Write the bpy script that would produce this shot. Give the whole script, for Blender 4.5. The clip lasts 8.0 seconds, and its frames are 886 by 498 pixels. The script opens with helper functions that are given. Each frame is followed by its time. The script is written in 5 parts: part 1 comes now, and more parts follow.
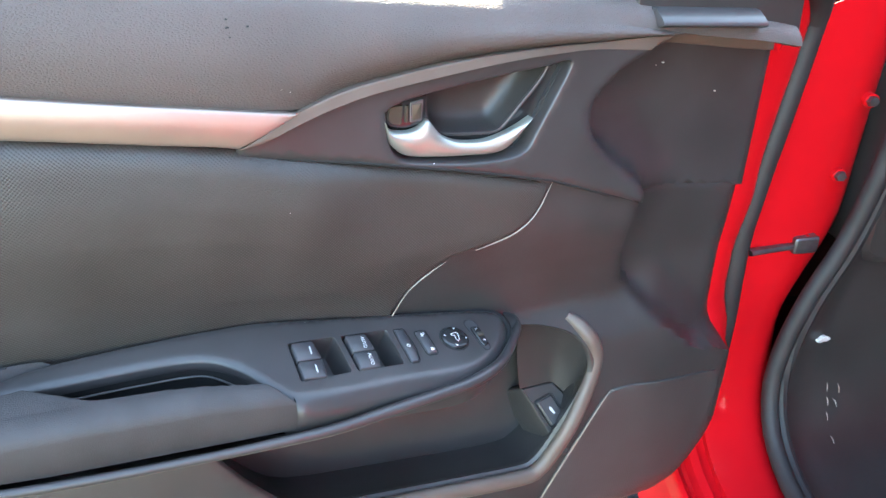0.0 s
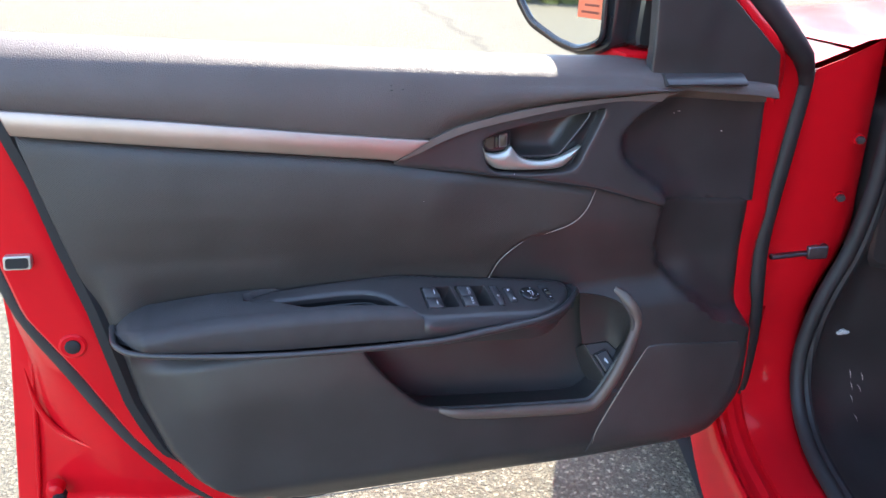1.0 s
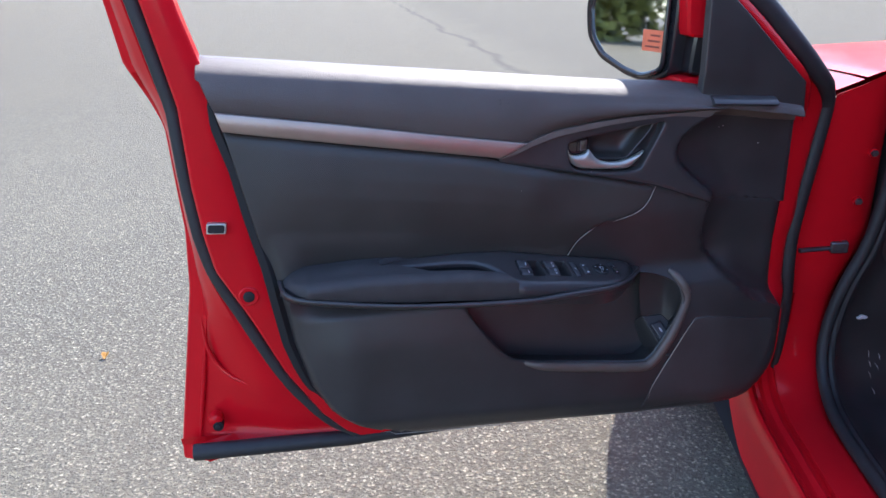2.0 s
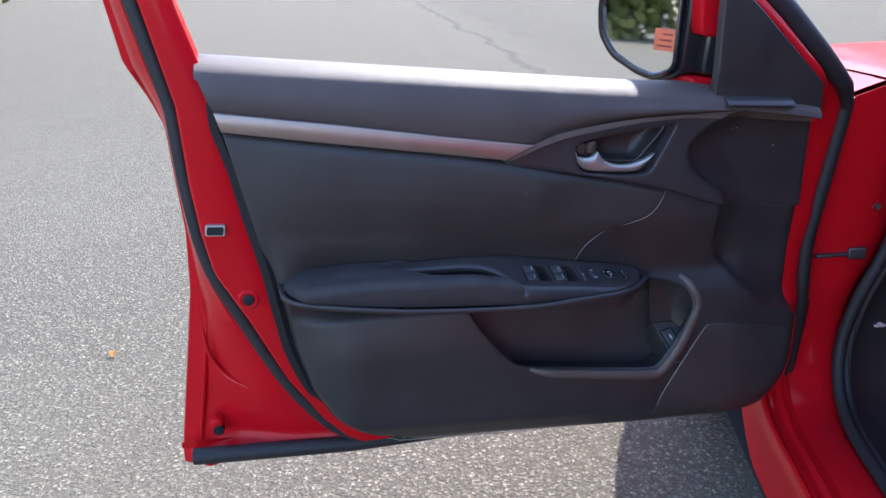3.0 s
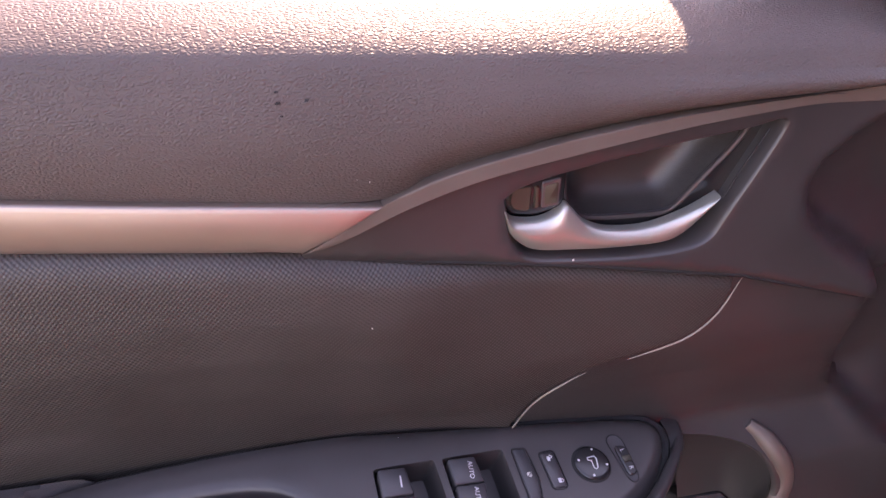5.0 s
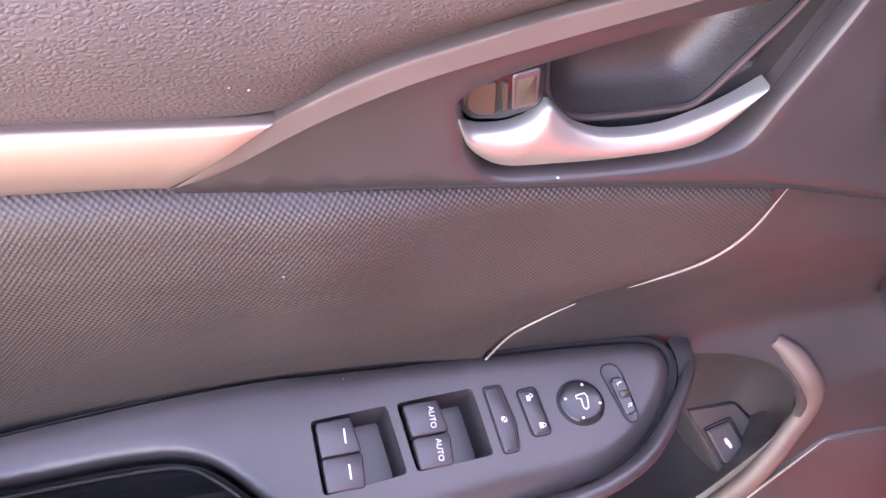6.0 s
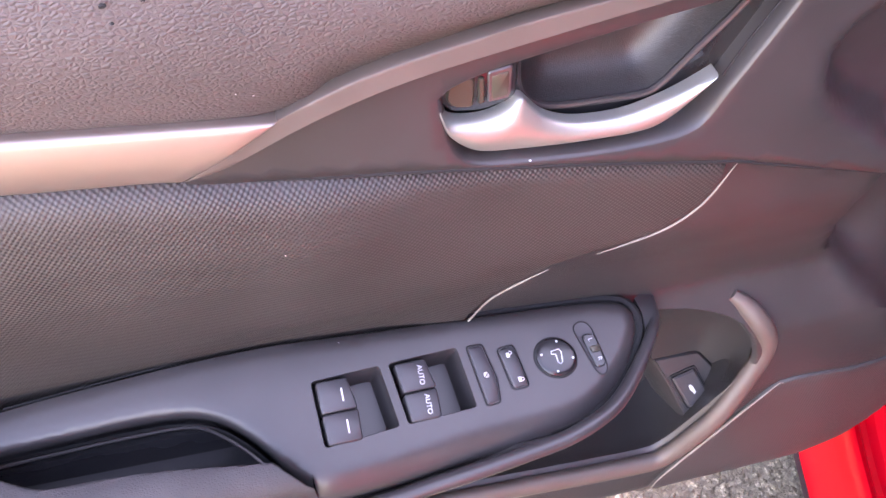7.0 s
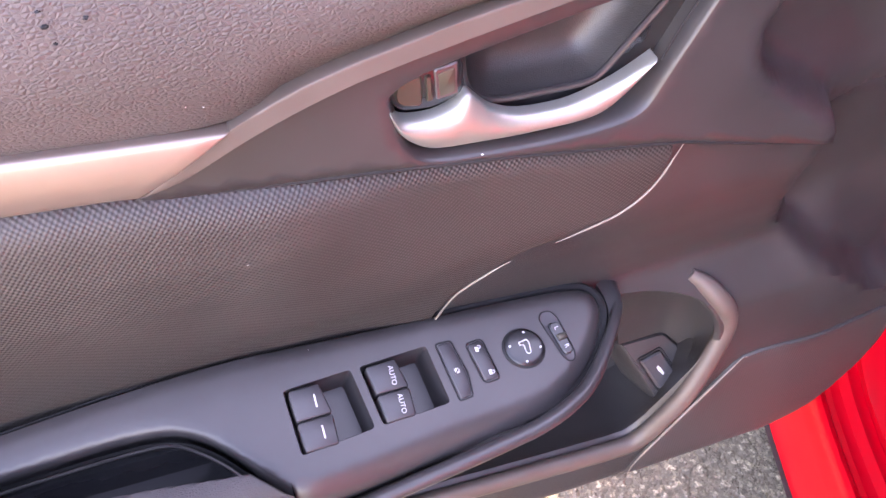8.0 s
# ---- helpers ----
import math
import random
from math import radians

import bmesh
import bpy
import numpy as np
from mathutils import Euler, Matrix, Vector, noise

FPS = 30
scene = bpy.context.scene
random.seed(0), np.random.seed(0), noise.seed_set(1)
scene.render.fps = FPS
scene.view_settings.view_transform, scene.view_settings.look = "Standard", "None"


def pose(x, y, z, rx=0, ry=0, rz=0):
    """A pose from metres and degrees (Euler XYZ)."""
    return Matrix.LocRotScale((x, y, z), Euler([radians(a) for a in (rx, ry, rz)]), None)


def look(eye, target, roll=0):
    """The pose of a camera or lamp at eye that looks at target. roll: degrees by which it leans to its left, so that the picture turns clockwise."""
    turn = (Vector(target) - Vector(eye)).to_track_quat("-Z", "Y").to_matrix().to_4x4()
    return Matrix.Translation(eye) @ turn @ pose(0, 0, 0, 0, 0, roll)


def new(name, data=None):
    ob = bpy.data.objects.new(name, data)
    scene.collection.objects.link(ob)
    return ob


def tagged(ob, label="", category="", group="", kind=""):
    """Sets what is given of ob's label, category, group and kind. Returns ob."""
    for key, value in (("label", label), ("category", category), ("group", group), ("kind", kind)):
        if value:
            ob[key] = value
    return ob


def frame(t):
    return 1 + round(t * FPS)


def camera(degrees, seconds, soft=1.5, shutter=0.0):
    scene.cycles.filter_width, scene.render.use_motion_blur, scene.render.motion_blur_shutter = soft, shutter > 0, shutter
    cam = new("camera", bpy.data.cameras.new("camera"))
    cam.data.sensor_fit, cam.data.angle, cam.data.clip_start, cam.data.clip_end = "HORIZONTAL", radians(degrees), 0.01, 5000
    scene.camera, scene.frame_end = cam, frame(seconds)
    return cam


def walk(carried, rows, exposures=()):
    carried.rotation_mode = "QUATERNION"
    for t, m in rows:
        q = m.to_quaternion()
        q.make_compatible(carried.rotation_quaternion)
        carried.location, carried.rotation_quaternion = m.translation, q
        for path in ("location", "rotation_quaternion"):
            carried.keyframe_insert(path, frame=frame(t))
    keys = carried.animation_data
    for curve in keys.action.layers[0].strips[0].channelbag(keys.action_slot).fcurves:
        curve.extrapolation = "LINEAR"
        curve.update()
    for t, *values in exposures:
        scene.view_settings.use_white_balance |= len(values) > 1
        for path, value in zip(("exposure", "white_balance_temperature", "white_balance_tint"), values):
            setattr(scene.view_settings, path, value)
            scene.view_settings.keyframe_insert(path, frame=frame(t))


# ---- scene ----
cam = camera(58.0, 8.0)
EXPOSURES = [(0.0, 4.2, 7500, -1), (0.6, 3.65, 7100, 4), (1.5, 2.42, 6000, 10), (2.2, 2.12, 5850, 13), (3.3, 2.12, 5850, 13), (4.2, 2.25, 5950, 16),
             (5.3, 3.6, 9600, 46), (5.9, 4.42, 9000, 41), (6.3, 4.46, 8800, 39), (6.6, 4.36, 8800, 38), (8.0, 4.36, 8800, 38)]
PATH = [
    (0, (-0.088, -0.534, 0.997), (0.642, 1.088, 0.081), 1.9),
    (0.5, (-0.101, -0.689, 1.043), (0.42, 1.056, 0.217), -0.4),
    (1, (-0.163, -0.89, 1.057), (0.268, 0.911, 0.303), -1.4),
    (1.5, (-0.266, -1.046, 1.074), (0.111, 0.788, 0.372), -1.3),
    (2, (-0.31, -1.14, 1.081), (0.04, 0.71, 0.407), -1.1),
    (2.2, (-0.31, -1.148, 1.093), (0.032, 0.704, 0.421), -1.0),
    (3.3, (-0.271, -1.076, 1.077), (0.035, 0.776, 0.387), -1.1),
    (3.5, (-0.258, -1.037, 1.077), (0.056, 0.806, 0.366), -1.3),
    (4, (-0.185, -0.845, 1.079), (0.134, 0.976, 0.315), -1.9),
    (4.2, (-0.147, -0.735, 1.068), (0.176, 1.076, 0.284), -2.1),
    (5.3, (0.045, -0.275, 1.0), (0.304, 1.274, -0.238), -2.5),
    (5.5, (0.059, -0.249, 0.985), (0.28, 1.232, -0.341), -3.2),
    (6, (0.06, -0.236, 0.992), (0.246, 1.124, -0.462), -4.2),
    (6.5, (0.062, -0.244, 1.015), (0.251, 1.05, -0.498), -4.5),
    (7, (0.056, -0.252, 1.027), (0.27, 1.01, -0.51), -4.2),
    (7.5, (0.056, -0.257, 1.027), (0.292, 0.998, -0.511), -4.1),
    (8, (0.057, -0.26, 1.028), (0.355, 0.994, -0.501), -5.6),
]
walk(cam, [(t, look(eye, target, roll)) for t, eye, target, roll in PATH],
     EXPOSURES)

from mathutils.geometry import delaunay_2d_cdt

# ---- world, sun, exposure ----
SUN_AZ, SUN_EL = 30.0, 48.0          # degrees to the right of +y, above the horizon
world = bpy.data.worlds.new("sky_world")
scene.world = world
world.use_nodes = True
wn = world.node_tree.nodes
sky = wn.new("ShaderNodeTexSky")
sky.sky_type = "NISHITA"
sky.sun_disc = False
sky.sun_elevation = radians(SUN_EL)
sky.sun_rotation = radians(SUN_AZ)
world.node_tree.links.new(sky.outputs[0], wn["Background"].inputs[0])
wn["Background"].inputs[1].default_value = 0.15
sun_data = bpy.data.lights.new("sun", "SUN")
sun_data.energy, sun_data.angle, sun_data.color = 2.5, radians(0.55), (1.0, 0.91, 0.79)
sun = new("sun", sun_data)
to_sun = Vector((math.sin(radians(SUN_AZ)) * math.cos(radians(SUN_EL)),
                 math.cos(radians(SUN_AZ)) * math.cos(radians(SUN_EL)), math.sin(radians(SUN_EL))))
sun.matrix_world = look(to_sun * 30, (0, 0, 0))


# ---- materials ----
def mat(name, color, rough=0.5, metal=0.0, coat=0.0, var=0.0, var_scale=30.0, grain=0.0, grain_scale=900.0,
        pattern="noise", spec=0.5, second=None, dust=0.0):
    """A node material: base colour with a slow variation, roughness wear and a fine relief in metres of real size."""
    m = bpy.data.materials.new(name)
    m.use_nodes = True
    nt = m.node_tree
    b = nt.nodes["Principled BSDF"]
    b.inputs["Base Color"].default_value = (*color, 1)
    b.inputs["Roughness"].default_value = rough
    b.inputs["Metallic"].default_value = metal
    b.inputs["Coat Weight"].default_value = coat
    b.inputs["Coat Roughness"].default_value = 0.06
    b.inputs["Specular IOR Level"].default_value = spec
    tc = nt.nodes.new("ShaderNodeTexCoord")
    co = tc.outputs["Object"]
    if var:
        n = nt.nodes.new("ShaderNodeTexNoise")
        n.inputs["Scale"].default_value = var_scale
        n.inputs["Detail"].default_value = 6
        nt.links.new(co, n.inputs["Vector"])
        mix = nt.nodes.new("ShaderNodeMix")
        mix.data_type = "RGBA"
        lo = tuple(c * (1 - var) for c in color)
        hi = second or tuple(min(1, c * (1 + var)) for c in color)
        mix.inputs[6].default_value, mix.inputs[7].default_value = (*lo, 1), (*hi, 1)
        ramp = nt.nodes.new("ShaderNodeMapRange")
        ramp.inputs[1].default_value, ramp.inputs[2].default_value = 0.3, 0.7
        nt.links.new(n.outputs[0], ramp.inputs[0])
        nt.links.new(ramp.outputs[0], mix.inputs[0])
        nt.links.new(mix.outputs[2], b.inputs["Base Color"])
        r = nt.nodes.new("ShaderNodeMapRange")
        r.inputs[3].default_value, r.inputs[4].default_value = rough * 0.88, min(1, rough * 1.12)
        nt.links.new(n.outputs[0], r.inputs[0])
        nt.links.new(r.outputs[0], b.inputs["Roughness"])
    if grain:
        bump = nt.nodes.new("ShaderNodeBump")
        bump.inputs["Strength"].default_value = 1.0
        bump.inputs["Distance"].default_value = grain
        if pattern == "noise":
            g = nt.nodes.new("ShaderNodeTexNoise")
            g.inputs["Scale"].default_value = grain_scale
            g.inputs["Detail"].default_value = 3
            nt.links.new(co, g.inputs["Vector"])
            nt.links.new(g.outputs[0], bump.inputs["Height"])
        elif pattern == "leather":
            w = nt.nodes.new("ShaderNodeTexNoise")
            w.inputs["Scale"].default_value = grain_scale * 0.45
            add = nt.nodes.new("ShaderNodeVectorMath")
            add.operation = "MULTIPLY_ADD"
            add.inputs[1].default_value = (0.8 / grain_scale,) * 3
            nt.links.new(co, w.inputs["Vector"])
            nt.links.new(w.outputs[1], add.inputs[0])
            nt.links.new(co, add.inputs[2])
            squash = nt.nodes.new("ShaderNodeMapping")
            squash.inputs["Rotation"].default_value = (0, radians(24), 0)
            squash.inputs["Scale"].default_value = (0.72, 1.0, 1.2)
            nt.links.new(add.outputs[0], squash.inputs["Vector"])
            cells = []
            for scale in (grain_scale, grain_scale * 2.1):
                g = nt.nodes.new("ShaderNodeTexVoronoi")
                g.feature = "DISTANCE_TO_EDGE"
                g.inputs["Scale"].default_value = scale
                nt.links.new(squash.outputs[0], g.inputs["Vector"])
                cap = nt.nodes.new("ShaderNodeMapRange")
                cap.interpolation_type = "SMOOTHSTEP"
                cap.inputs[1].default_value, cap.inputs[2].default_value = -0.05, 0.42
                nt.links.new(g.outputs["Distance"], cap.inputs[0])
                cells.append(cap.outputs[0])
            mulc = nt.nodes.new("ShaderNodeMath")
            mulc.operation = "MULTIPLY_ADD"
            mulc.inputs[1].default_value = 0.06
            nt.links.new(cells[1], mulc.inputs[0])
            nt.links.new(cells[0], mulc.inputs[2])
            nt.links.new(mulc.outputs[0], bump.inputs["Height"])
        elif pattern in ("weave", "ribs"):
            sep = nt.nodes.new("ShaderNodeSeparateXYZ")
            nt.links.new(co, sep.inputs[0])

            def wave(a, bz):
                ax = nt.nodes.new("ShaderNodeMath")
                ax.operation = "MULTIPLY"
                ax.inputs[1].default_value = a
                nt.links.new(sep.outputs[0], ax.inputs[0])
                bx = nt.nodes.new("ShaderNodeMath")
                bx.operation = "MULTIPLY_ADD"
                bx.inputs[1].default_value = bz
                nt.links.new(sep.outputs[2], bx.inputs[0])
                nt.links.new(ax.outputs[0], bx.inputs[2])
                s = nt.nodes.new("ShaderNodeMath")
                s.operation = "SINE"
                nt.links.new(bx.outputs[0], s.inputs[0])
                return s.outputs[0]
            k = grain_scale
            if pattern == "weave":
                mul = nt.nodes.new("ShaderNodeMath")
                mul.operation = "MULTIPLY"
                nt.links.new(wave(k, 0.0), mul.inputs[0])
                nt.links.new(wave(0.0, k), mul.inputs[1])
                nt.links.new(mul.outputs[0], bump.inputs["Height"])
            else:
                nt.links.new(wave(k, 0.0), bump.inputs["Height"])
        nt.links.new(bump.outputs[0], b.inputs["Normal"])
    return m


RED = mat("red_paint", (0.55, 0.006, 0.013), 0.3, 0.0, 0.24, 0.06, 8.0, spec=0.06)
PAD = mat("grained_black_vinyl", (0.092, 0.074, 0.069), 0.46, var=0.12, var_scale=9, grain=0.00028, grain_scale=540, pattern="leather", spec=0.35)
ARMPAD = mat("soft_black_armrest_pad", (0.046, 0.042, 0.043), 0.6, var=0.2, var_scale=25, grain=0.00012, grain_scale=800, pattern="leather", spec=0.35)
FABRIC = mat("woven_black_insert", (0.041, 0.036, 0.033), 0.46, var=0.16, var_scale=14, grain=0.00016, grain_scale=2400, pattern="weave")
PLASTIC = mat("black_moulded_plastic", (0.037, 0.034, 0.034), 0.37, var=0.2, var_scale=12, grain=0.00016, grain_scale=1500)
SATIN = mat("satin_black_plastic", (0.042, 0.038, 0.039), 0.33, var=0.15, var_scale=18, grain=0.00002, grain_scale=900)
# lighter, warmer base carries the light caught by ridge and pocket rim
RIDGE_LIT = mat("smooth_ridge_plastic_lit", (0.105, 0.080, 0.068), 0.46, var=0.12, var_scale=18, grain=0.00003, grain_scale=1500)
GLOSSB = mat("smooth_black_plastic", (0.02, 0.02, 0.022), 0.2, var=0.15, var_scale=25)
KEY = mat("switch_black_plastic", (0.045, 0.043, 0.047), 0.4, var=0.12, var_scale=40, grain=0.00003, grain_scale=2500)
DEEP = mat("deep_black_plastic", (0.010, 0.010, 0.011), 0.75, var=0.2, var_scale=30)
RUBBER = mat("black_rubber", (0.02, 0.02, 0.022), 0.62, var=0.25, var_scale=40, grain=0.0001, grain_scale=500)
SILVER = mat("satin_silver_trim", (0.35, 0.275, 0.238), 0.38, 0.75, var=0.08, var_scale=20, grain=0.00002, grain_scale=1500)
CHROME = mat("satin_chrome", (0.51, 0.51, 0.465), 0.44, 0.8, var=0.05, var_scale=40)
WARM = mat("brushed_lock_metal", (0.085, 0.08, 0.062), 0.38, 0.5, var=0.1, var_scale=60)
# pale base colour stands for light caught on thin edges
SEAM_GLEAM = mat("pale_seam_gleam", (0.24, 0.21, 0.18), 0.4, var=0.2, var_scale=60)
WHITE = mat("white_print", (0.58, 0.58, 0.6), 0.5, var=0.04, var_scale=200)
STEEL = mat("dark_steel", (0.16, 0.16, 0.17), 0.42, 0.9, var=0.3, var_scale=60, grain=0.00008, grain_scale=400)
GRILLE = mat("ribbed_speaker_mesh", (0.045, 0.042, 0.042), 0.5, var=0.15, var_scale=20, grain=0.00005, grain_scale=2600, pattern="ribs")
ORANGE = mat("orange_sticker", (0.75, 0.19, 0.08), 0.5, var=0.08, var_scale=40)
BARS = mat("sticker_print", (0.25, 0.06, 0.03), 0.6, var=0.1, var_scale=90)
LEAF = mat("dry_leaf", (0.5, 0.27, 0.06), 0.6, var=0.4, var_scale=90)
SCUFF = mat("pale_scuff", (0.5, 0.47, 0.43), 0.8, var=0.3, var_scale=300)

MIRROR = bpy.data.materials.new("mirror_glass")
MIRROR.use_nodes = True
mb = MIRROR.node_tree.nodes["Principled BSDF"]
mb.inputs["Base Color"].default_value = (0.86, 0.9, 0.9, 1)
mb.inputs["Metallic"].default_value, mb.inputs["Roughness"].default_value = 1.0, 0.03
GLASS = bpy.data.materials.new("tinted_windscreen_glass")
GLASS.use_nodes = True
gb = GLASS.node_tree.nodes["Principled BSDF"]
gb.inputs["Base Color"].default_value = (0.02, 0.03, 0.03, 1)
gb.inputs["Roughness"].default_value = 0.03


def asphalt():
    m = bpy.data.materials.new("weathered_asphalt")
    m.use_nodes = True
    nt = m.node_tree
    b = nt.nodes["Principled BSDF"]
    b.inputs["Roughness"].default_value = 0.9
    b.inputs["Specular IOR Level"].default_value = 0.15
    co = nt.nodes.new("ShaderNodeTexCoord").outputs["Object"]

    def tex(kind, scale, detail=4):
        n = nt.nodes.new(kind)
        n.inputs["Scale"].default_value = scale
        if "Detail" in n.inputs:
            n.inputs["Detail"].default_value = detail
        nt.links.new(co, n.inputs["Vector"])
        return n

    def mixc(fac, a, c, blend="MIX"):
        x = nt.nodes.new("ShaderNodeMix")
        x.data_type, x.blend_type = "RGBA", blend
        for sock, val in ((0, fac), (6, a), (7, c)):
            if isinstance(val, (tuple, float)):
                x.inputs[sock].default_value = val
            else:
                nt.links.new(val, x.inputs[sock])
        return x.outputs[2]

    def rng(v, lo, hi, a=0.0, c=1.0):
        x = nt.nodes.new("ShaderNodeMapRange")
        for i, val in ((1, lo), (2, hi), (3, a), (4, c)):
            x.inputs[i].default_value = val
        nt.links.new(v, x.inputs[0])
        return x.outputs[0]
    stone = tex("ShaderNodeTexVoronoi", 150)
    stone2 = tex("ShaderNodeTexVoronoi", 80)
    slow = tex("ShaderNodeTexNoise", 0.9, 6)
    mid = tex("ShaderNodeTexNoise", 14, 5)
    sep = nt.nodes.new("ShaderNodeSeparateColor")
    nt.links.new(stone.outputs["Color"], sep.inputs[0])
    sep2 = nt.nodes.new("ShaderNodeSeparateColor")
    nt.links.new(stone2.outputs["Color"], sep2.inputs[0])
    base = mixc(rng(sep.outputs[0], 0.25, 0.85), (0.235, 0.212, 0.155, 1), (0.345, 0.311, 0.228, 1))
    base = mixc(rng(sep.outputs[1], 0.88, 0.92, 0.0, 0.8), base, (0.42, 0.385, 0.29, 1))
    base = mixc(rng(sep.outputs[2], 0.88, 0.92, 0.0, 0.6), base, (0.10, 0.095, 0.082, 1))
    base = mixc(rng(sep2.outputs[0], 0.84, 0.88, 0.0, 0.45), base, (0.14, 0.13, 0.11, 1))
    # shade in the pits between stones, put into the base colour
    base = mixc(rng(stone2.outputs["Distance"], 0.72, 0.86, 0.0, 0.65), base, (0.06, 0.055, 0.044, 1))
    base = mixc(rng(slow.outputs[0], 0.45, 0.65, 0.0, 0.22), base, (0.19, 0.172, 0.13, 1))
    base = mixc(rng(mid.outputs[0], 0.55, 0.75, 0.0, 0.2), base, (0.21, 0.19, 0.145, 1))
    # the ground's fall in brightness away from the car, put into the colour
    lot = nt.nodes.new("ShaderNodeSeparateXYZ")
    nt.links.new(co, lot.inputs[0])
    base = mixc(rng(lot.outputs[1], 2.0, 7.0, 0.0, 0.6), base, (0.135, 0.119, 0.090, 1))
    # an old repair: a darker patch of the surface behind a ragged joint
    xyz = nt.nodes.new("ShaderNodeSeparateXYZ")
    nt.links.new(co, xyz.inputs[0])

    def sum3(a, ka, c, kc, const):
        m1 = nt.nodes.new("ShaderNodeMath")
        m1.operation = "MULTIPLY_ADD"
        m1.inputs[1].default_value, m1.inputs[2].default_value = ka, const
        nt.links.new(a, m1.inputs[0])
        m2 = nt.nodes.new("ShaderNodeMath")
        m2.operation = "MULTIPLY_ADD"
        m2.inputs[1].default_value = kc
        nt.links.new(c, m2.inputs[0])
        nt.links.new(m1.outputs[0], m2.inputs[2])
        return m2.outputs[0]
    wob = tex("ShaderNodeTexNoise", 0.7, 4)
    side = sum3(wob.outputs[0], 0.7, sum3(xyz.outputs[0], 1.0, xyz.outputs[1], -0.062, -1.6), 1.0, -0.35)
    far = rng(xyz.outputs[1], 4.5, 6.0)
    cut = nt.nodes.new("ShaderNodeMath")
    cut.operation = "MULTIPLY"
    nt.links.new(rng(side, -0.05, 0.9, 0.05, 0.6), cut.inputs[0])
    nt.links.new(far, cut.inputs[1])
    base = mixc(cut.outputs[0], base, (0.10, 0.091, 0.072, 1))
    away = nt.nodes.new("ShaderNodeMath")
    away.operation = "ABSOLUTE"
    nt.links.new(side, away.inputs[0])
    joint = nt.nodes.new("ShaderNodeMath")
    joint.operation = "MULTIPLY"
    nt.links.new(rng(away.outputs[0], 0.01, 0.09, 0.6, 0.0), joint.inputs[0])
    nt.links.new(far, joint.inputs[1])
    base = mixc(joint.outputs[0], base, (0.07, 0.066, 0.058, 1))
    nt.links.new(base, b.inputs["Base Color"])
    addn = nt.nodes.new("ShaderNodeMath")
    addn.operation = "MULTIPLY_ADD"
    addn.inputs[1].default_value = 1.6
    nt.links.new(stone2.outputs["Distance"], addn.inputs[0])
    nt.links.new(stone.outputs["Distance"], addn.inputs[2])
    bump = nt.nodes.new("ShaderNodeBump")
    bump.invert = True
    bump.inputs["Strength"].default_value, bump.inputs["Distance"].default_value = 1.0, 0.003
    nt.links.new(addn.outputs[0], bump.inputs["Height"])
    nt.links.new(bump.outputs[0], b.inputs["Normal"])
    return m


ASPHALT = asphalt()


# ---- mesh helpers ----
def part(name, bm, material, parent, label="", angle=40):
    me = bpy.data.meshes.new(name)
    bm.normal_update()
    bm.to_mesh(me)
    bm.free()
    me.materials.append(material)
    me.shade_smooth()
    me.set_sharp_from_angle(angle=radians(angle))
    ob = new(name, me)
    ob.parent = parent
    if label:
        tagged(ob, label)
    return ob


def thing(name, label, category, group="", kind=""):
    return tagged(new(name), label, category, group, kind)


def smooth(pts, n):
    """n points along a Catmull-Rom curve through pts, evenly by length."""
    p = np.array(pts, float)
    q = np.vstack([2 * p[0] - p[1], p, 2 * p[-1] - p[-2]])
    out = []
    for i in range(1, len(q) - 2):
        for t in np.linspace(0, 1, 16, endpoint=False):
            a, b, c, d = q[i - 1], q[i], q[i + 1], q[i + 2]
            out.append(0.5 * (2 * b + (c - a) * t + (2 * a - 5 * b + 4 * c - d) * t * t + (3 * b - a - 3 * c + d) * t ** 3))
    out.append(p[-1])
    return even(out, n)


def even(pts, n):
    p = np.array(pts, float)
    s = np.concatenate([[0], np.cumsum(np.linalg.norm(np.diff(p, axis=0), axis=1))])
    u = np.linspace(0, s[-1], n)
    return np.stack([np.interp(u, s, p[:, k]) for k in range(p.shape[1])], 1)


def at(v, table):
    """Linear look-up in a table of (key, value)."""
    k = np.array(sorted(table), float)
    return np.interp(v, k[:, 0], k[:, 1])


def step(v, a, b):
    t = np.clip((v - a) / (b - a), 0, 1)
    return t * t * (3 - 2 * t)


def mesh_grid(P, wrap=False):
    """A bmesh of quads from an array of rows of points."""
    bm = bmesh.new()
    P = np.asarray(P, float)
    vs = [[bm.verts.new(p) for p in row] for row in P]
    m = len(vs[0])
    for i in range(len(vs) - 1):
        for j in range(m if wrap else m - 1):
            k = (j + 1) % m
            bm.faces.new((vs[i][j], vs[i][k], vs[i + 1][k], vs[i + 1][j]))
    return bm


def knots(n, edge):
    """Parameters 0..1 with extra ones close to both ends."""
    e = [0, edge * 0.12, edge * 0.35, edge * 0.65, edge]
    return np.array(e + list(np.linspace(edge, 1 - edge, n)[1:-1]) + [1 - v for v in reversed(e)])


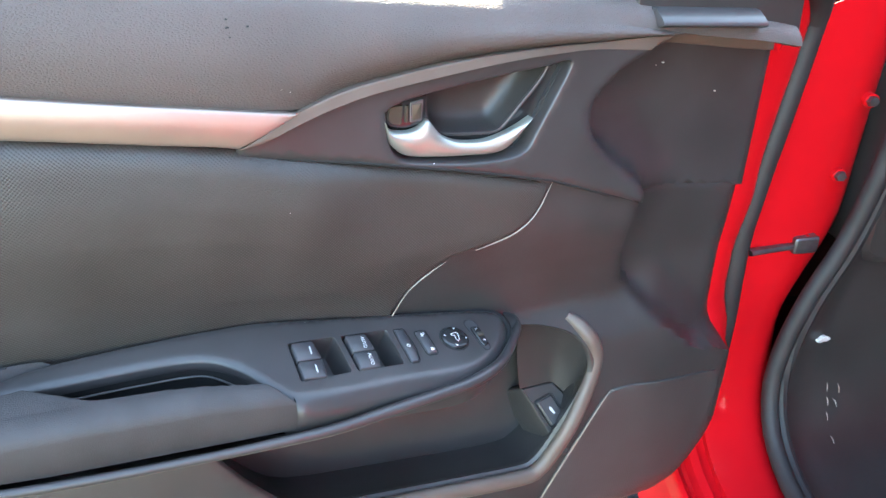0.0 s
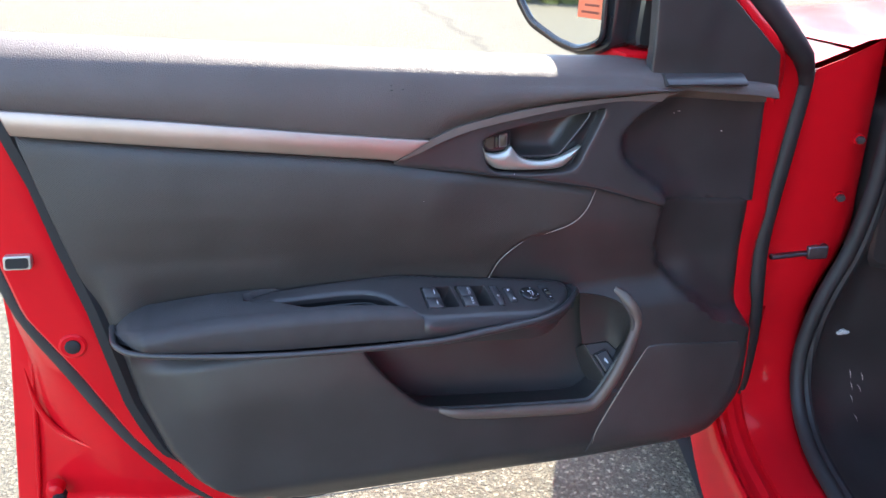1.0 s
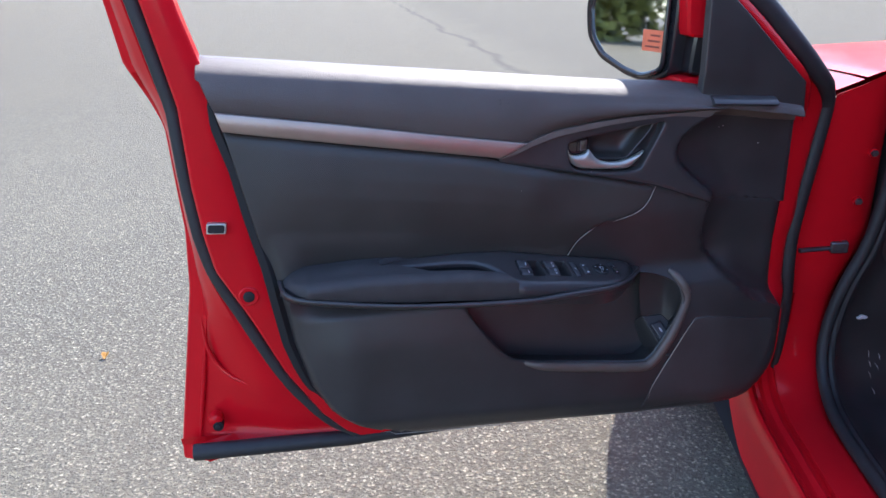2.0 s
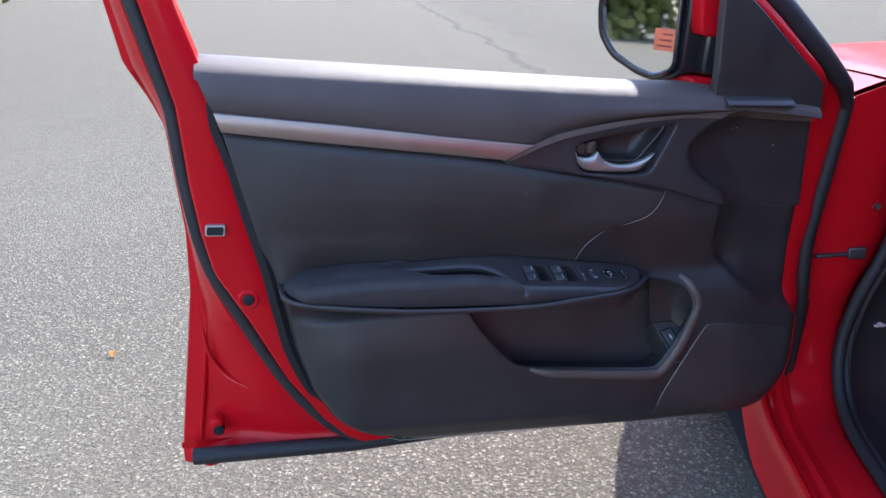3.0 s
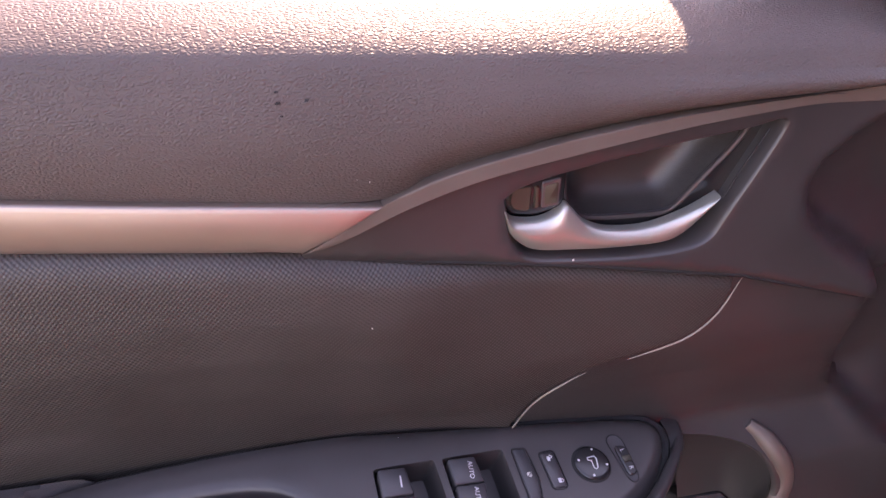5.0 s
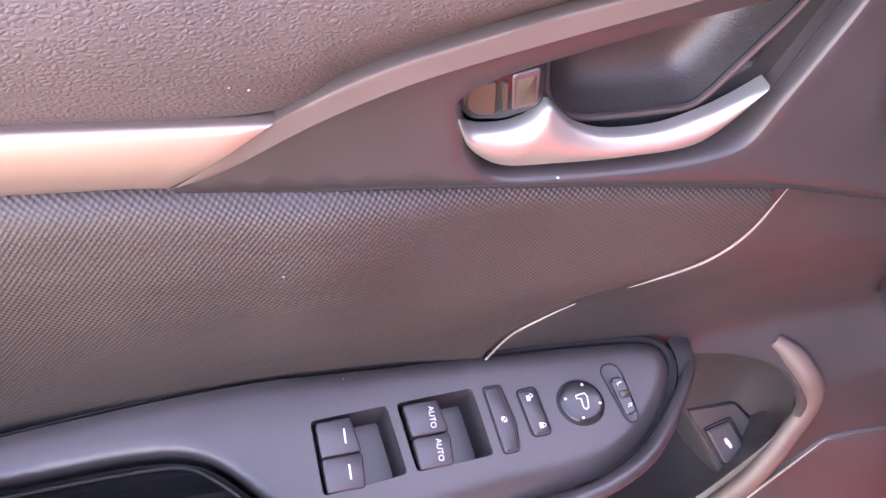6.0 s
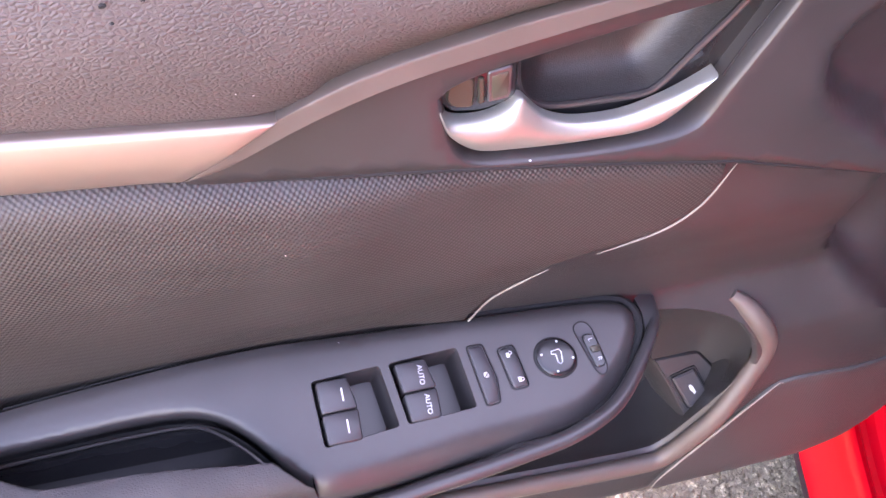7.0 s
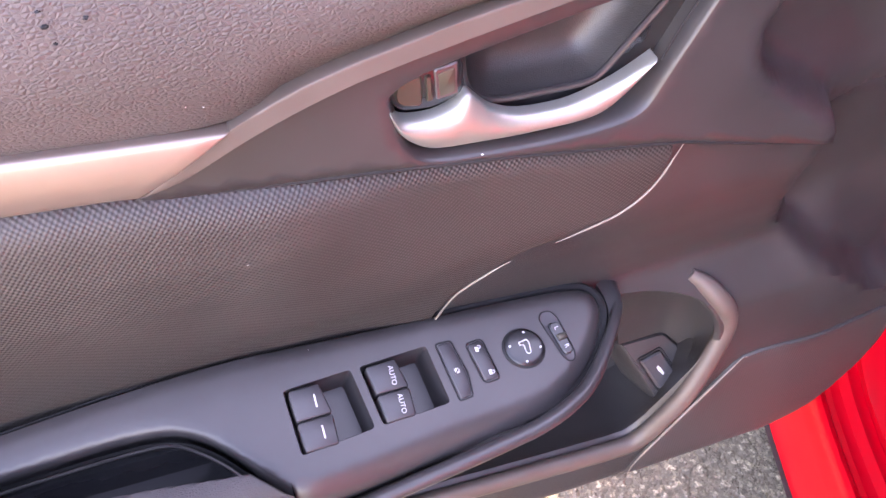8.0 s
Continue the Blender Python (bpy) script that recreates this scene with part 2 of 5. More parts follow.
def sheet(top, bot, n, m, depth, roll=0.004, skirt=0.012):
    """A panel between two curves in the plane of the door, with rolled edges and a skirt that turns back."""
    T, B = np.array(top, float), np.array(bot, float)
    ln = np.linalg.norm(np.diff(T, axis=0), axis=1).sum()
    ht = np.linalg.norm(T - B, axis=1).max()
    us, vs = knots(n, min(0.2, roll / ln)), knots(m, min(0.3, roll / ht))
    ti = np.linspace(0, 1, len(T))
    rows = []
    for v in vs:
        row = []
        for u in us:
            t = np.array([np.interp(u, ti, T[:, 0]), np.interp(u, ti, T[:, 1])])
            b = np.array([np.interp(u, ti, B[:, 0]), np.interp(u, ti, B[:, 1])])
            p = t + (b - t) * v
            d = min(u * ln, (1 - u) * ln, v * ht, (1 - v) * ht)
            y = float(depth(p[0], p[1], u, v))
            if d < roll:
                y += roll * (1 - math.sqrt(max(0, 1 - (1 - d / roll) ** 2)))
            row.append((p[0], y, p[1]))
        rows.append(row)
    P = np.array(rows)
    back = np.array([0, skirt, 0])
    P = np.concatenate([P[:1] + back, P, P[-1:] + back], 0)
    P = np.concatenate([P[:, :1] + back, P, P[:, -1:] + back], 1)
    P[0, 0] = P[1, 0]
    P[0, -1] = P[1, -1]
    P[-1, 0] = P[-2, 0]
    P[-1, -1] = P[-2, -1]
    return mesh_grid(P)


def tube(pts, r, sides=10, flat=1.0, up=(0, 0, 1)):
    """A rounded rod along pts; r may be one radius or one a point."""
    p = np.array(pts, float)
    rr = np.broadcast_to(np.array(r, float), (len(p),))
    rows = []
    for i in range(len(p)):
        t = Vector(p[min(i + 1, len(p) - 1)] - p[max(i - 1, 0)]).normalized()
        a = t.cross(Vector(up))
        a = a.normalized() if a.length > 1e-6 else Vector((1, 0, 0))
        b = t.cross(a).normalized()
        rows.append([Vector(p[i]) + a * (math.cos(k) * rr[i]) + b * (math.sin(k) * rr[i] * flat)
                     for k in np.linspace(0, 2 * math.pi, sides, endpoint=False)])
    bm = mesh_grid([[tuple(v) for v in row] for row in rows], wrap=True)
    bm.verts.ensure_lookup_table()
    n = len(bm.verts)
    bm.faces.new(bm.verts[:sides])
    bm.faces.new(list(reversed(bm.verts[n - sides:])))
    return bm


def solid(loop, to_world, levels):
    """A closed solid from a flat loop: levels are (inset, height) rings from the base to the top."""
    loop = np.array(loop, float)
    c = loop.mean(0)
    bm = bmesh.new()
    rings = []
    nrm = np.roll(loop, -1, 0) - np.roll(loop, 1, 0)
    nrm = np.stack([nrm[:, 1], -nrm[:, 0]], 1)
    nrm /= np.linalg.norm(nrm, axis=1)[:, None] + 1e-9
    if ((loop - c) * nrm).sum() < 0:
        nrm = -nrm
    for inset, h in levels:
        q = loop - nrm * inset
        rings.append([bm.verts.new(to_world(a, b, h)) for a, b in q])
    k = len(loop)
    for i in range(len(rings) - 1):
        for j in range(k):
            bm.faces.new((rings[i][j], rings[i][(j + 1) % k], rings[i + 1][(j + 1) % k], rings[i + 1][j]))
    bm.faces.new(rings[-1])
    bm.faces.new(list(reversed(rings[0])))
    bmesh.ops.recalc_face_normals(bm, faces=bm.faces)
    return bm


def rounded(corners, r, k=5):
    """A closed loop with its corners rounded by about r."""
    c = [np.array(p, float) for p in corners]
    out = []
    for i, p in enumerate(c):
        a, b = c[i - 1], c[(i + 1) % len(c)]
        da, db = (a - p), (b - p)
        ra = min(r, np.linalg.norm(da) * 0.45)
        rb = min(r, np.linalg.norm(db) * 0.45)
        s, e = p + da / np.linalg.norm(da) * ra, p + db / np.linalg.norm(db) * rb
        for t in np.linspace(0, 1, k):
            out.append(tuple((1 - t) ** 2 * s + 2 * t * (1 - t) * p + t * t * e))
    return out


def inside(P, poly):
    """Signed distances of points to a polygon, positive inside."""
    P, q = np.array(P, float).reshape(-1, 2), np.array(poly, float)
    a, b = np.roll(q, 1, 0)[None], q[None]
    e, w = b - a, P[:, None] - a
    t = np.clip((w * e).sum(2) / ((e * e).sum(2) + 1e-12), 0, 1)
    d = np.linalg.norm(w - t[..., None] * e, axis=2).min(1)
    up = (a[..., 1] > P[:, None, 1]) != (b[..., 1] > P[:, None, 1])
    cross = e[..., 0] * w[..., 1] / np.where(np.abs(e[..., 1]) < 1e-12, 1e-12, e[..., 1]) + a[..., 0]
    odd = (up & (P[:, None, 0] < cross)).sum(1) % 2 == 1
    return np.where(odd, d, -d)


def fill(loops, gap):
    """Points and triangles of a flat area: the first loop outside, the others are holes."""
    lo, hi = loops[0].min(0), loops[0].max(0)
    pts, edges = [], []
    for lp in loops:
        k = len(pts)
        pts += [tuple(p) for p in lp]
        edges += [(k + i, k + (i + 1) % len(lp)) for i in range(len(lp))]
    grid = np.array([(x, z) for i, x in enumerate(np.arange(lo[0], hi[0], gap)) for z in np.arange(lo[1] + (gap / 2 if i % 2 else 0), hi[1], gap)])
    keep = inside(grid, loops[0]) > gap * 0.5
    for q in loops[1:]:
        keep &= inside(grid, q) < -gap * 0.5
    out = delaunay_2d_cdt([Vector(p) for p in pts + [tuple(p) for p in grid[keep]]], edges, [], 0, 1e-6)
    flat = np.array([(p.x, p.y) for p in out[0]])
    mid = np.array([flat[list(f)].mean(0) for f in out[2]])
    ok = inside(mid, loops[0]) > 0
    for q in loops[1:]:
        ok &= inside(mid, q) < 0
    return flat, [f for f, good in zip(out[2], ok) if good]


def panel(outer, holes, gap, depth, back=0.012, walls=()):
    """A triangulated panel in the plane of the door with clean holes. walls: (inset, y) rings down into each hole, the last one closed."""
    loops = [np.array(outer, float)] + [np.array(q, float) for q in holes]
    flat, tris = fill(loops, gap)
    bm = bmesh.new()
    vs = [bm.verts.new((x, float(depth(x, z)), z)) for x, z in flat]
    for f in tris:
        bm.faces.new([vs[i] for i in f])

    def ring(lp, inset, y):
        c = lp.mean(0)
        n = np.roll(lp, -1, 0) - np.roll(lp, 1, 0)
        n = np.stack([n[:, 1], -n[:, 0]], 1) / (np.linalg.norm(n, axis=1)[:, None] + 1e-9)
        if ((lp - c) * n).sum() < 0:
            n = -n
        q = lp - n * inset
        return [bm.verts.new((a, float(depth(p[0], p[1])) + y, e)) for (a, e), p in zip(q, lp)]

    def skirt(lp, levels, close):
        prev = ring(lp, 0, 0)
        for inset, y in levels:
            nxt = ring(lp, inset, y)
            for i in range(len(lp)):
                bm.faces.new((prev[i - 1], prev[i], nxt[i], nxt[i - 1]))
            prev = nxt
        if close:
            bm.faces.new(prev)
    skirt(loops[0], ((-0.001, 0.002), (-0.001, back)), False)
    for q, w in zip(loops[1:], walls):
        skirt(q, w, True)
    bmesh.ops.remove_doubles(bm, verts=bm.verts[:], dist=0.00005)
    bmesh.ops.recalc_face_normals(bm, faces=bm.faces[:])
    if sum(f.normal.y for f in bm.faces) > 0:
        bmesh.ops.reverse_faces(bm, faces=bm.faces[:])
    return bm


def xz(a, b, h):
    """Door plane: a along x, b up, h towards the cabin."""
    return (a, -h, b)


def lettering(name, text, size, m, parent, material=WHITE):
    cu = bpy.data.curves.new(name, "FONT")
    cu.body, cu.size, cu.align_x, cu.align_y, cu.extrude = text, size, "CENTER", "CENTER", 0.00008
    tmp = bpy.data.objects.new(name + "_tmp", cu)
    scene.collection.objects.link(tmp)
    bpy.context.view_layer.update()
    me = bpy.data.meshes.new_from_object(tmp)
    bpy.data.objects.remove(tmp)
    me.transform(m)
    me.materials.clear()
    me.materials.append(material)
    ob = new(name, me)
    ob.parent = parent
    return ob


# ---- ground ----
bm = bmesh.new()
ring = [[bm.verts.new((r * math.cos(a), r * math.sin(a), 0)) for a in np.linspace(0, 2 * math.pi, 48, endpoint=False)]
        for r in (1.5, 6, 30, 150, 900)]
bm.faces.new(ring[0])
for i in range(4):
    for j in range(48):
        bm.faces.new((ring[i][j], ring[i + 1][j], ring[i + 1][(j + 1) % 48], ring[i][(j + 1) % 48]))
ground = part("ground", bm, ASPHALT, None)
tagged(ground, "sunlit weathered grey asphalt of a parking lot", "ground", kind="structure")

# ---- the open door: curves of its plane, (x, z) ----
BOTTOM = [(-0.30, 0.348), (-0.18, 0.343), (0.01, 0.336), (0.22, 0.327), (0.41, 0.325)]
CARD_L = [(0.334, -0.10), (0.345, -0.181), (0.369, -0.24), (0.402, -0.279), (0.45, -0.309), (0.528, -0.334), (0.60, -0.346),
          (0.652, -0.354), (0.736, -0.373), (0.806, -0.386), (0.892, -0.411), (0.924, -0.424), (0.968, -0.430)]
CARD_R = [(0.324, 0.405), (0.329, 0.435), (0.340, 0.458), (0.36, 0.480), (0.385, 0.498), (0.41, 0.506), (0.472, 0.508), (0.56, 0.506), (0.65, 0.505), (0.70, 0.508), (0.75, 0.510),
          (0.814, 0.511), (0.872, 0.507), (0.90, 0.497)]
BELT = [(-0.430, 0.970), (-0.237, 0.951), (-0.062, 0.934), (0.187, 0.910), (0.315, 0.902), (0.45, 0.886), (0.496, 0.878)]
TRIM_T = [(-0.411, 0.8935), (-0.25, 0.8695), (-0.083, 0.8425), (0.037, 0.8245)]
TRIM_B = [(-0.403, 0.866), (-0.322, 0.8525), (-0.246, 0.8405), (-0.163, 0.828), (-0.10, 0.8185), (-0.06, 0.8122), (-0.04, 0.8093), (-0.02, 0.8065), (-0.006, 0.8035)]
RIDGE_T = [(0.038, 0.8255), (0.061, 0.8345), (0.084, 0.8405), (0.107, 0.8445), (0.143, 0.8500), (0.189, 0.8545), (0.237, 0.8565), (0.283, 0.857), (0.36, 0.858), (0.462, 0.846), (0.512, 0.840)]
RIDGE_B = [(-0.006, 0.8025), (0.012, 0.8060), (0.042, 0.8185), (0.067, 0.827), (0.091, 0.833), (0.131, 0.8395), (0.19, 0.8475), (0.24, 0.851), (0.283, 0.8515), (0.36, 0.844), (0.466, 0.83), (0.512, 0.825)]
INSERT_T = [(-0.403, 0.866), (-0.246, 0.8405), (-0.10, 0.8185), (-0.05, 0.8105), (-0.012, 0.8025), (0.03, 0.7905), (0.08, 0.781), (0.159, 0.765), (0.249, 0.744)]
INSERT_B = [(-0.352, 0.618), (-0.2, 0.622), (0.0, 0.622), (0.095, 0.600), (0.111, 0.630), (0.1235, 0.655), (0.140, 0.672),
            (0.160, 0.6845), (0.191, 0.6915), (0.218, 0.7000), (0.236, 0.7150), (0.2485, 0.7425)]
BEZEL_B = [(-0.008, 0.797), (0.08, 0.782), (0.159, 0.766), (0.249, 0.745), (0.326, 0.717), (0.357, 0.706), (0.472, 0.69), (0.512, 0.685)]
FRONT_DIP = [(0.50, 0.53), (0.53, 0.445), (0.577, 0.388), (0.612, 0.359), (0.654, 0.346), (0.68, 0.344), (0.70, 0.347), (0.712, 0.352), (0.72, 0.349), (0.730, 0.340),
             (0.747, 0.318), (0.765, 0.296), (0.782, 0.284), (0.802, 0.281), (0.815, 0.288), (0.835, 0.31), (0.86, 0.36), (0.88, 0.43)]
POCKET = [(-0.070, 0.598), (-0.058, 0.556), (-0.036, 0.522), (0.005, 0.474), (0.030, 0.462), (0.069, 0.456), (0.15, 0.446), (0.238, 0.437),
          (0.256, 0.442), (0.270, 0.458), (0.308, 0.522), (0.314, 0.540), (0.310, 0.558), (0.299, 0.573), (0.272, 0.584), (0.236, 0.590), (0.10, 0.606), (0.0, 0.606)]


def dip(x, z):
    edge = at(z, FRONT_DIP)
    return 0.030 * step(x, edge - 0.004, edge + 0.016) + 0.016 * step(x, edge, edge + 0.08)


BODY = [(0.565, 0.0), (0.580, 0.010), (0.598, 0.0225), (0.612, 0.0205), (0.631, 0.0175), (0.656, 0.0125), (0.671, 0.0080), (0.686, 0.0040), (0.70, 0.002), (0.76, 0.001)]

red_car = thing("car", "glossy red saloon car with its front door open", "car")

# lower panel with the map pocket sunk into it
def trim_y(x, z):
    y = dip(x, z) + at(z, BODY) * step(x, -0.34, -0.28) * step(0.43 - x, 0.0, 0.08)
    bb = at(x, BEZEL_B)
    y += 0.045 * step(z, bb - 0.001, bb + 0.012) * step(x, -0.01, 0.03) * (1 - 0.75 * step(x, 0.33, 0.36)) - 0.005 * step(z, 0.60, 0.66) * step(x, 0.2, 0.3)
    lo = at(x, BOTTOM)
    y -= 0.016 * step(z, lo - 0.004, lo + 0.045) * (1 - step(z, 0.50, 0.60)) * step(x, -0.36, -0.24) * step(0.50 - x, 0, 0.12)
    xl, xr = at(z, CARD_L), at(z, CARD_R)
    return y + 0.004 + 0.006 * (1 - step(z, lo, lo + 0.010)) ** 2 + 0.010 * (1 - step(x, xl, xl + 0.014)) ** 2 + 0.005 * (1 - step(xr - x, 0, 0.016)) ** 2


zr = np.concatenate([np.linspace(0.325, 0.36, 12), np.linspace(0.37, 0.80, 50)])
zl = np.concatenate([np.linspace(0.344, 0.36, 6), np.linspace(0.37, 0.80, 50)])
outline = [(float(at(z, CARD_R)), z) for z in zr] + [(float(at(z, CARD_L)), z) for z in zl[::-1]]
outline += [(x, float(at(x, BOTTOM))) for x in np.linspace(float(at(0.344, CARD_L)), float(at(0.325, CARD_R)), 44)[1:-1]]
pocket = smooth(POCKET + POCKET[:1], 90)[:-1]
trim = part("door_trim_panel", panel(outline, [pocket], 0.0065, trim_y, 0.02, [((0.0015, 0.001), (0.003, 0.004), (-0.009, 0.02), (-0.018, 0.066))]), PLASTIC, red_car,
            "black grained plastic door trim with a map pocket")

edge_z = np.linspace(0.345, 0.935, 60)
rows = []
for z in edge_z:
    xl, w = float(at(z, CARD_L)), float(step(z, 0.36, 0.50)) * (1 - float(step(z, 0.86, 0.935)))
    rows.append([(xl - 0.016 * w - 0.002, 0.020, z), (xl - 0.015 * w, 0.005 + 0.008 * (1 - w), z), (xl - 0.004 * w, 0.004 + 0.008 * (1 - w), z), (xl + 0.006, 0.012, z)])
part("trim_edge", mesh_grid(rows), DEEP, trim)
# pale rod paints the highlight along the panel's bottom edge
part("trim_gleam", tube([(x, float(trim_y(x, z + 0.004)) + 0.001, z) for x, z in [(x, float(at(x, BOTTOM)) + 0.0015) for x in np.linspace(-0.24, 0.10, 40)]], [0.0003 + 0.0007 * math.sin(math.pi * i / 39) for i in range(40)], 6), SEAM_GLEAM, trim)
# raised rim round the front and foot of the pocket
rim = smooth([(0.022, 0.462), (0.075, 0.451), (0.15, 0.441), (0.240, 0.431), (0.260, 0.437), (0.275, 0.456), (0.308, 0.512), (0.320, 0.536), (0.321, 0.550), (0.315, 0.566), (0.305, 0.580), (0.295, 0.588)], 60)
part("pocket_rim", tube([(x, -0.0165 + 0.017 * step(z, 0.47, 0.56) * step(x, 0.24, 0.29) + 0.024 * step(z, 0.563, 0.598) + 0.012 * (1 - step(x, 0.02, 0.06)), z) for x, z in rim], [(0.0072 + 0.0016 * math.sin(math.pi * i / 59)) * (1 - 0.35 * float(step(i, 57, 59))) * (0.4 + 0.6 * float(step(i, 0, 7))) for i in range(60)], 12, 0.8, (0, 1, 0)), RIDGE_LIT, trim, "smooth black rim of the map pocket")

# speaker grille field under a thin raised line
spk_t = smooth([(0.252, 0.345), (0.268, 0.395), (0.327, 0.500), (0.338, 0.509), (0.36, 0.510), (0.41, 0.502), (0.486, 0.486)], 40)
spk_b = smooth([(0.254, 0.342), (0.32, 0.342), (0.40, 0.343), (0.440, 0.352), (0.474, 0.383), (0.489, 0.42), (0.491, 0.475)], 40)
part("speaker_grille", sheet(spk_t, spk_b, 30, 12, lambda x, z, u, v: trim_y(x, z) - 0.0022, 0.002, 0.006), GRILLE, trim, "finely ribbed black speaker grille")
line = smooth([(0.2585, 0.366), (0.268, 0.396), (0.327, 0.501), (0.338, 0.5105)], 40)
part("grille_edge", tube([(x, float(trim_y(x, z)) - 0.0030, z) for x, z in line], [0.0003 + 0.0008 * math.sin(math.pi * i / 39) for i in range(40)], 8), SEAM_GLEAM, trim)

# woven insert; its front edge follows the trim
EDGE_Y = [(0.60, 0.0210), (0.612, 0.0185), (0.631, 0.0155), (0.656, 0.0105), (0.671, 0.0060), (0.686, 0.0020), (0.70, 0.0), (0.76, -0.0012)]
ins_t = even(INSERT_T, 60)
ins_b = smooth(INSERT_B, 60)


def insert_y(x, z, u, v):
    top = float(at(x, INSERT_T)) if x < 0.249 else 0.744
    f = (top - z) / max(0.02, top - 0.612)
    roll_ = 0.014 * max(0, 1 - (top - z) / 0.014) ** 2
    y = float(at(f, [(0, -0.008), (0.10, -0.011), (0.22, -0.012), (0.36, -0.009), (0.5, -0.002), (0.68, 0.009), (0.80, 0.0185), (0.90, 0.022), (1, 0.024)]))
    w = float(step(x, 0.03, 0.13))
    y = y * (1 - w) + float(at(z, EDGE_Y)) * w
    return min(y * float(step(x, -0.42, -0.30)) + roll_ * 0.6, float(trim_y(x, z)) - 0.0015 + roll_)


part("fabric_insert", sheet(ins_t, ins_b, 90, 34, insert_y, 0.0025, 0.012), FABRIC, trim, "black woven-texture insert panel")
seam = smooth([(0.2495, 0.7425), (0.237, 0.7155), (0.219, 0.7000), (0.192, 0.6910), (0.161, 0.6840), (0.141, 0.6715), (0.1245, 0.6545), (0.112, 0.630), (0.102, 0.606)], 80)
# gleam of the rounded seam, painted pale and broken where it fades
for run in (seam[:35], seam[44:]):
    n = len(run) - 1
    part("insert_seam_gleam", tube([(x + 0.001, float(at(z, EDGE_Y)) - 0.0006, z - 0.0006) for x, z in run], [0.00012 + 0.00053 * min(1.0, 4 * min(i + 1, n - i + 1) / n) for i in range(n + 1)], 6), SEAM_GLEAM, trim, "thin painted gleam along the seam of the insert")

# upper pad, rolled over at the belt line
top = smooth(BELT, 80)
bot = smooth(TRIM_T[:3] + [(0.036, 0.8260)] + RIDGE_T[1:-1] + [(0.501, 0.8425)], 80)
rows = []
for (xt, zt), (xb, zb) in zip(top, bot):
    zt = zt - 0.004 - 0.006 * float(step(xt, 0.25, 0.40))
    prof = [(0.075, zt - 0.016), (0.064, zt - 0.004), (0.050, zt), (0.036, zt - 0.0012), (0.024, zt - 0.0045), (0.012, zt - 0.0095), (0.003, zt - 0.0155), (-0.002, zt - 0.021), (-0.0045, zt - 0.028)]
    col = [(xt, y, z) for y, z in prof]
    for v in np.linspace(0.0, 1.0, 14)[1:]:
        z = (zt - 0.028) + (zb - zt + 0.028) * v
        x = xt + (xb - xt) * (0.2 + 0.8 * v)
        y = -0.0045 - 0.0055 * math.sin(math.pi * v) + 0.004 * step(v, 0.72, 1.0) * step(x, 0.02, 0.06) + 0.001 * step(v, 0.95, 1.0)
        col.append((x, y + dip(x, z), z))
    col.append((xb, 0.024, zb - 0.001))
    rows.append(col)
rows = [[(p[0] - 0.004, p[1] + 0.02, p[2]) for p in rows[0]]] + rows + [[(p[0] + 0.004, p[1] + 0.012, p[2] - 0.003) for p in rows[-1]], [(p[0] + 0.005, p[1] + 0.05, p[2] - 0.006) for p in rows[-1]]]
part("upper_pad", mesh_grid(rows), PAD, trim, "grained black vinyl upper pad, belt edge in sun")

# silver strip
tt, tb = even(TRIM_T, 50), even(TRIM_B, 50)
part("trim_strip", sheet(tt, tb, 60, 12, lambda x, z, u, v: -0.0085 - 0.0022 * math.sin(math.pi * v), 0.0025, 0.012), SILVER, trim, "satin silver accent strip")
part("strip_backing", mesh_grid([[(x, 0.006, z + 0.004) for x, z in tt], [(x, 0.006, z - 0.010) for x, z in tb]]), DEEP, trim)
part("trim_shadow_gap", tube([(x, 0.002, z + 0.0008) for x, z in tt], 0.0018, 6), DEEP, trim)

# diagonal ridge and handle bezel
rt, rb = smooth(RIDGE_T, 70), smooth(RIDGE_B, 70)
part("bezel_ridge", sheet(rt, rb, 70, 8, lambda x, z, u, v: -0.0066 - 0.0012 * v + 0.004 * step(x, 0.16, 0.30) + dip(x, z), 0.0022, 0.014), RIDGE_LIT, trim, "smooth black diagonal ridge")
CUP = [(0.100, 0.817), (0.1035, 0.792), (0.114, 0.777), (0.14, 0.7715), (0.176, 0.7675), (0.205, 0.7675), (0.223, 0.773), (0.234, 0.792), (0.257, 0.838),
       (0.254, 0.846), (0.236, 0.843), (0.19, 0.838), (0.131, 0.829), (0.108, 0.823)]
def bezel_y(x, z):
    return -0.003 + dip(x, z) + 0.004 * step(x, 0.335, 0.385)


bx = np.linspace(-0.006, 0.512, 96)
outline = [(x, float(at(x, BEZEL_B))) for x in bx] + [(x, max(float(at(x, RIDGE_B)) + 0.005 + 0.036 * float(step(x, 0.44, 0.495)), float(at(x, BEZEL_B)) + 0.0015)) for x in bx[::-1]]
cup = smooth(CUP + CUP[:1], 100)[:-1]
bezel = part("handle_bezel", panel(outline, [cup], 0.006, bezel_y, 0.014, [((0.0006, 0.0004), (0.0016, 0.002), (0.003, 0.008), (0.004, 0.014), (0.004, 0.045))]), SATIN, trim, "satin black bezel with recessed handle cup", 75)

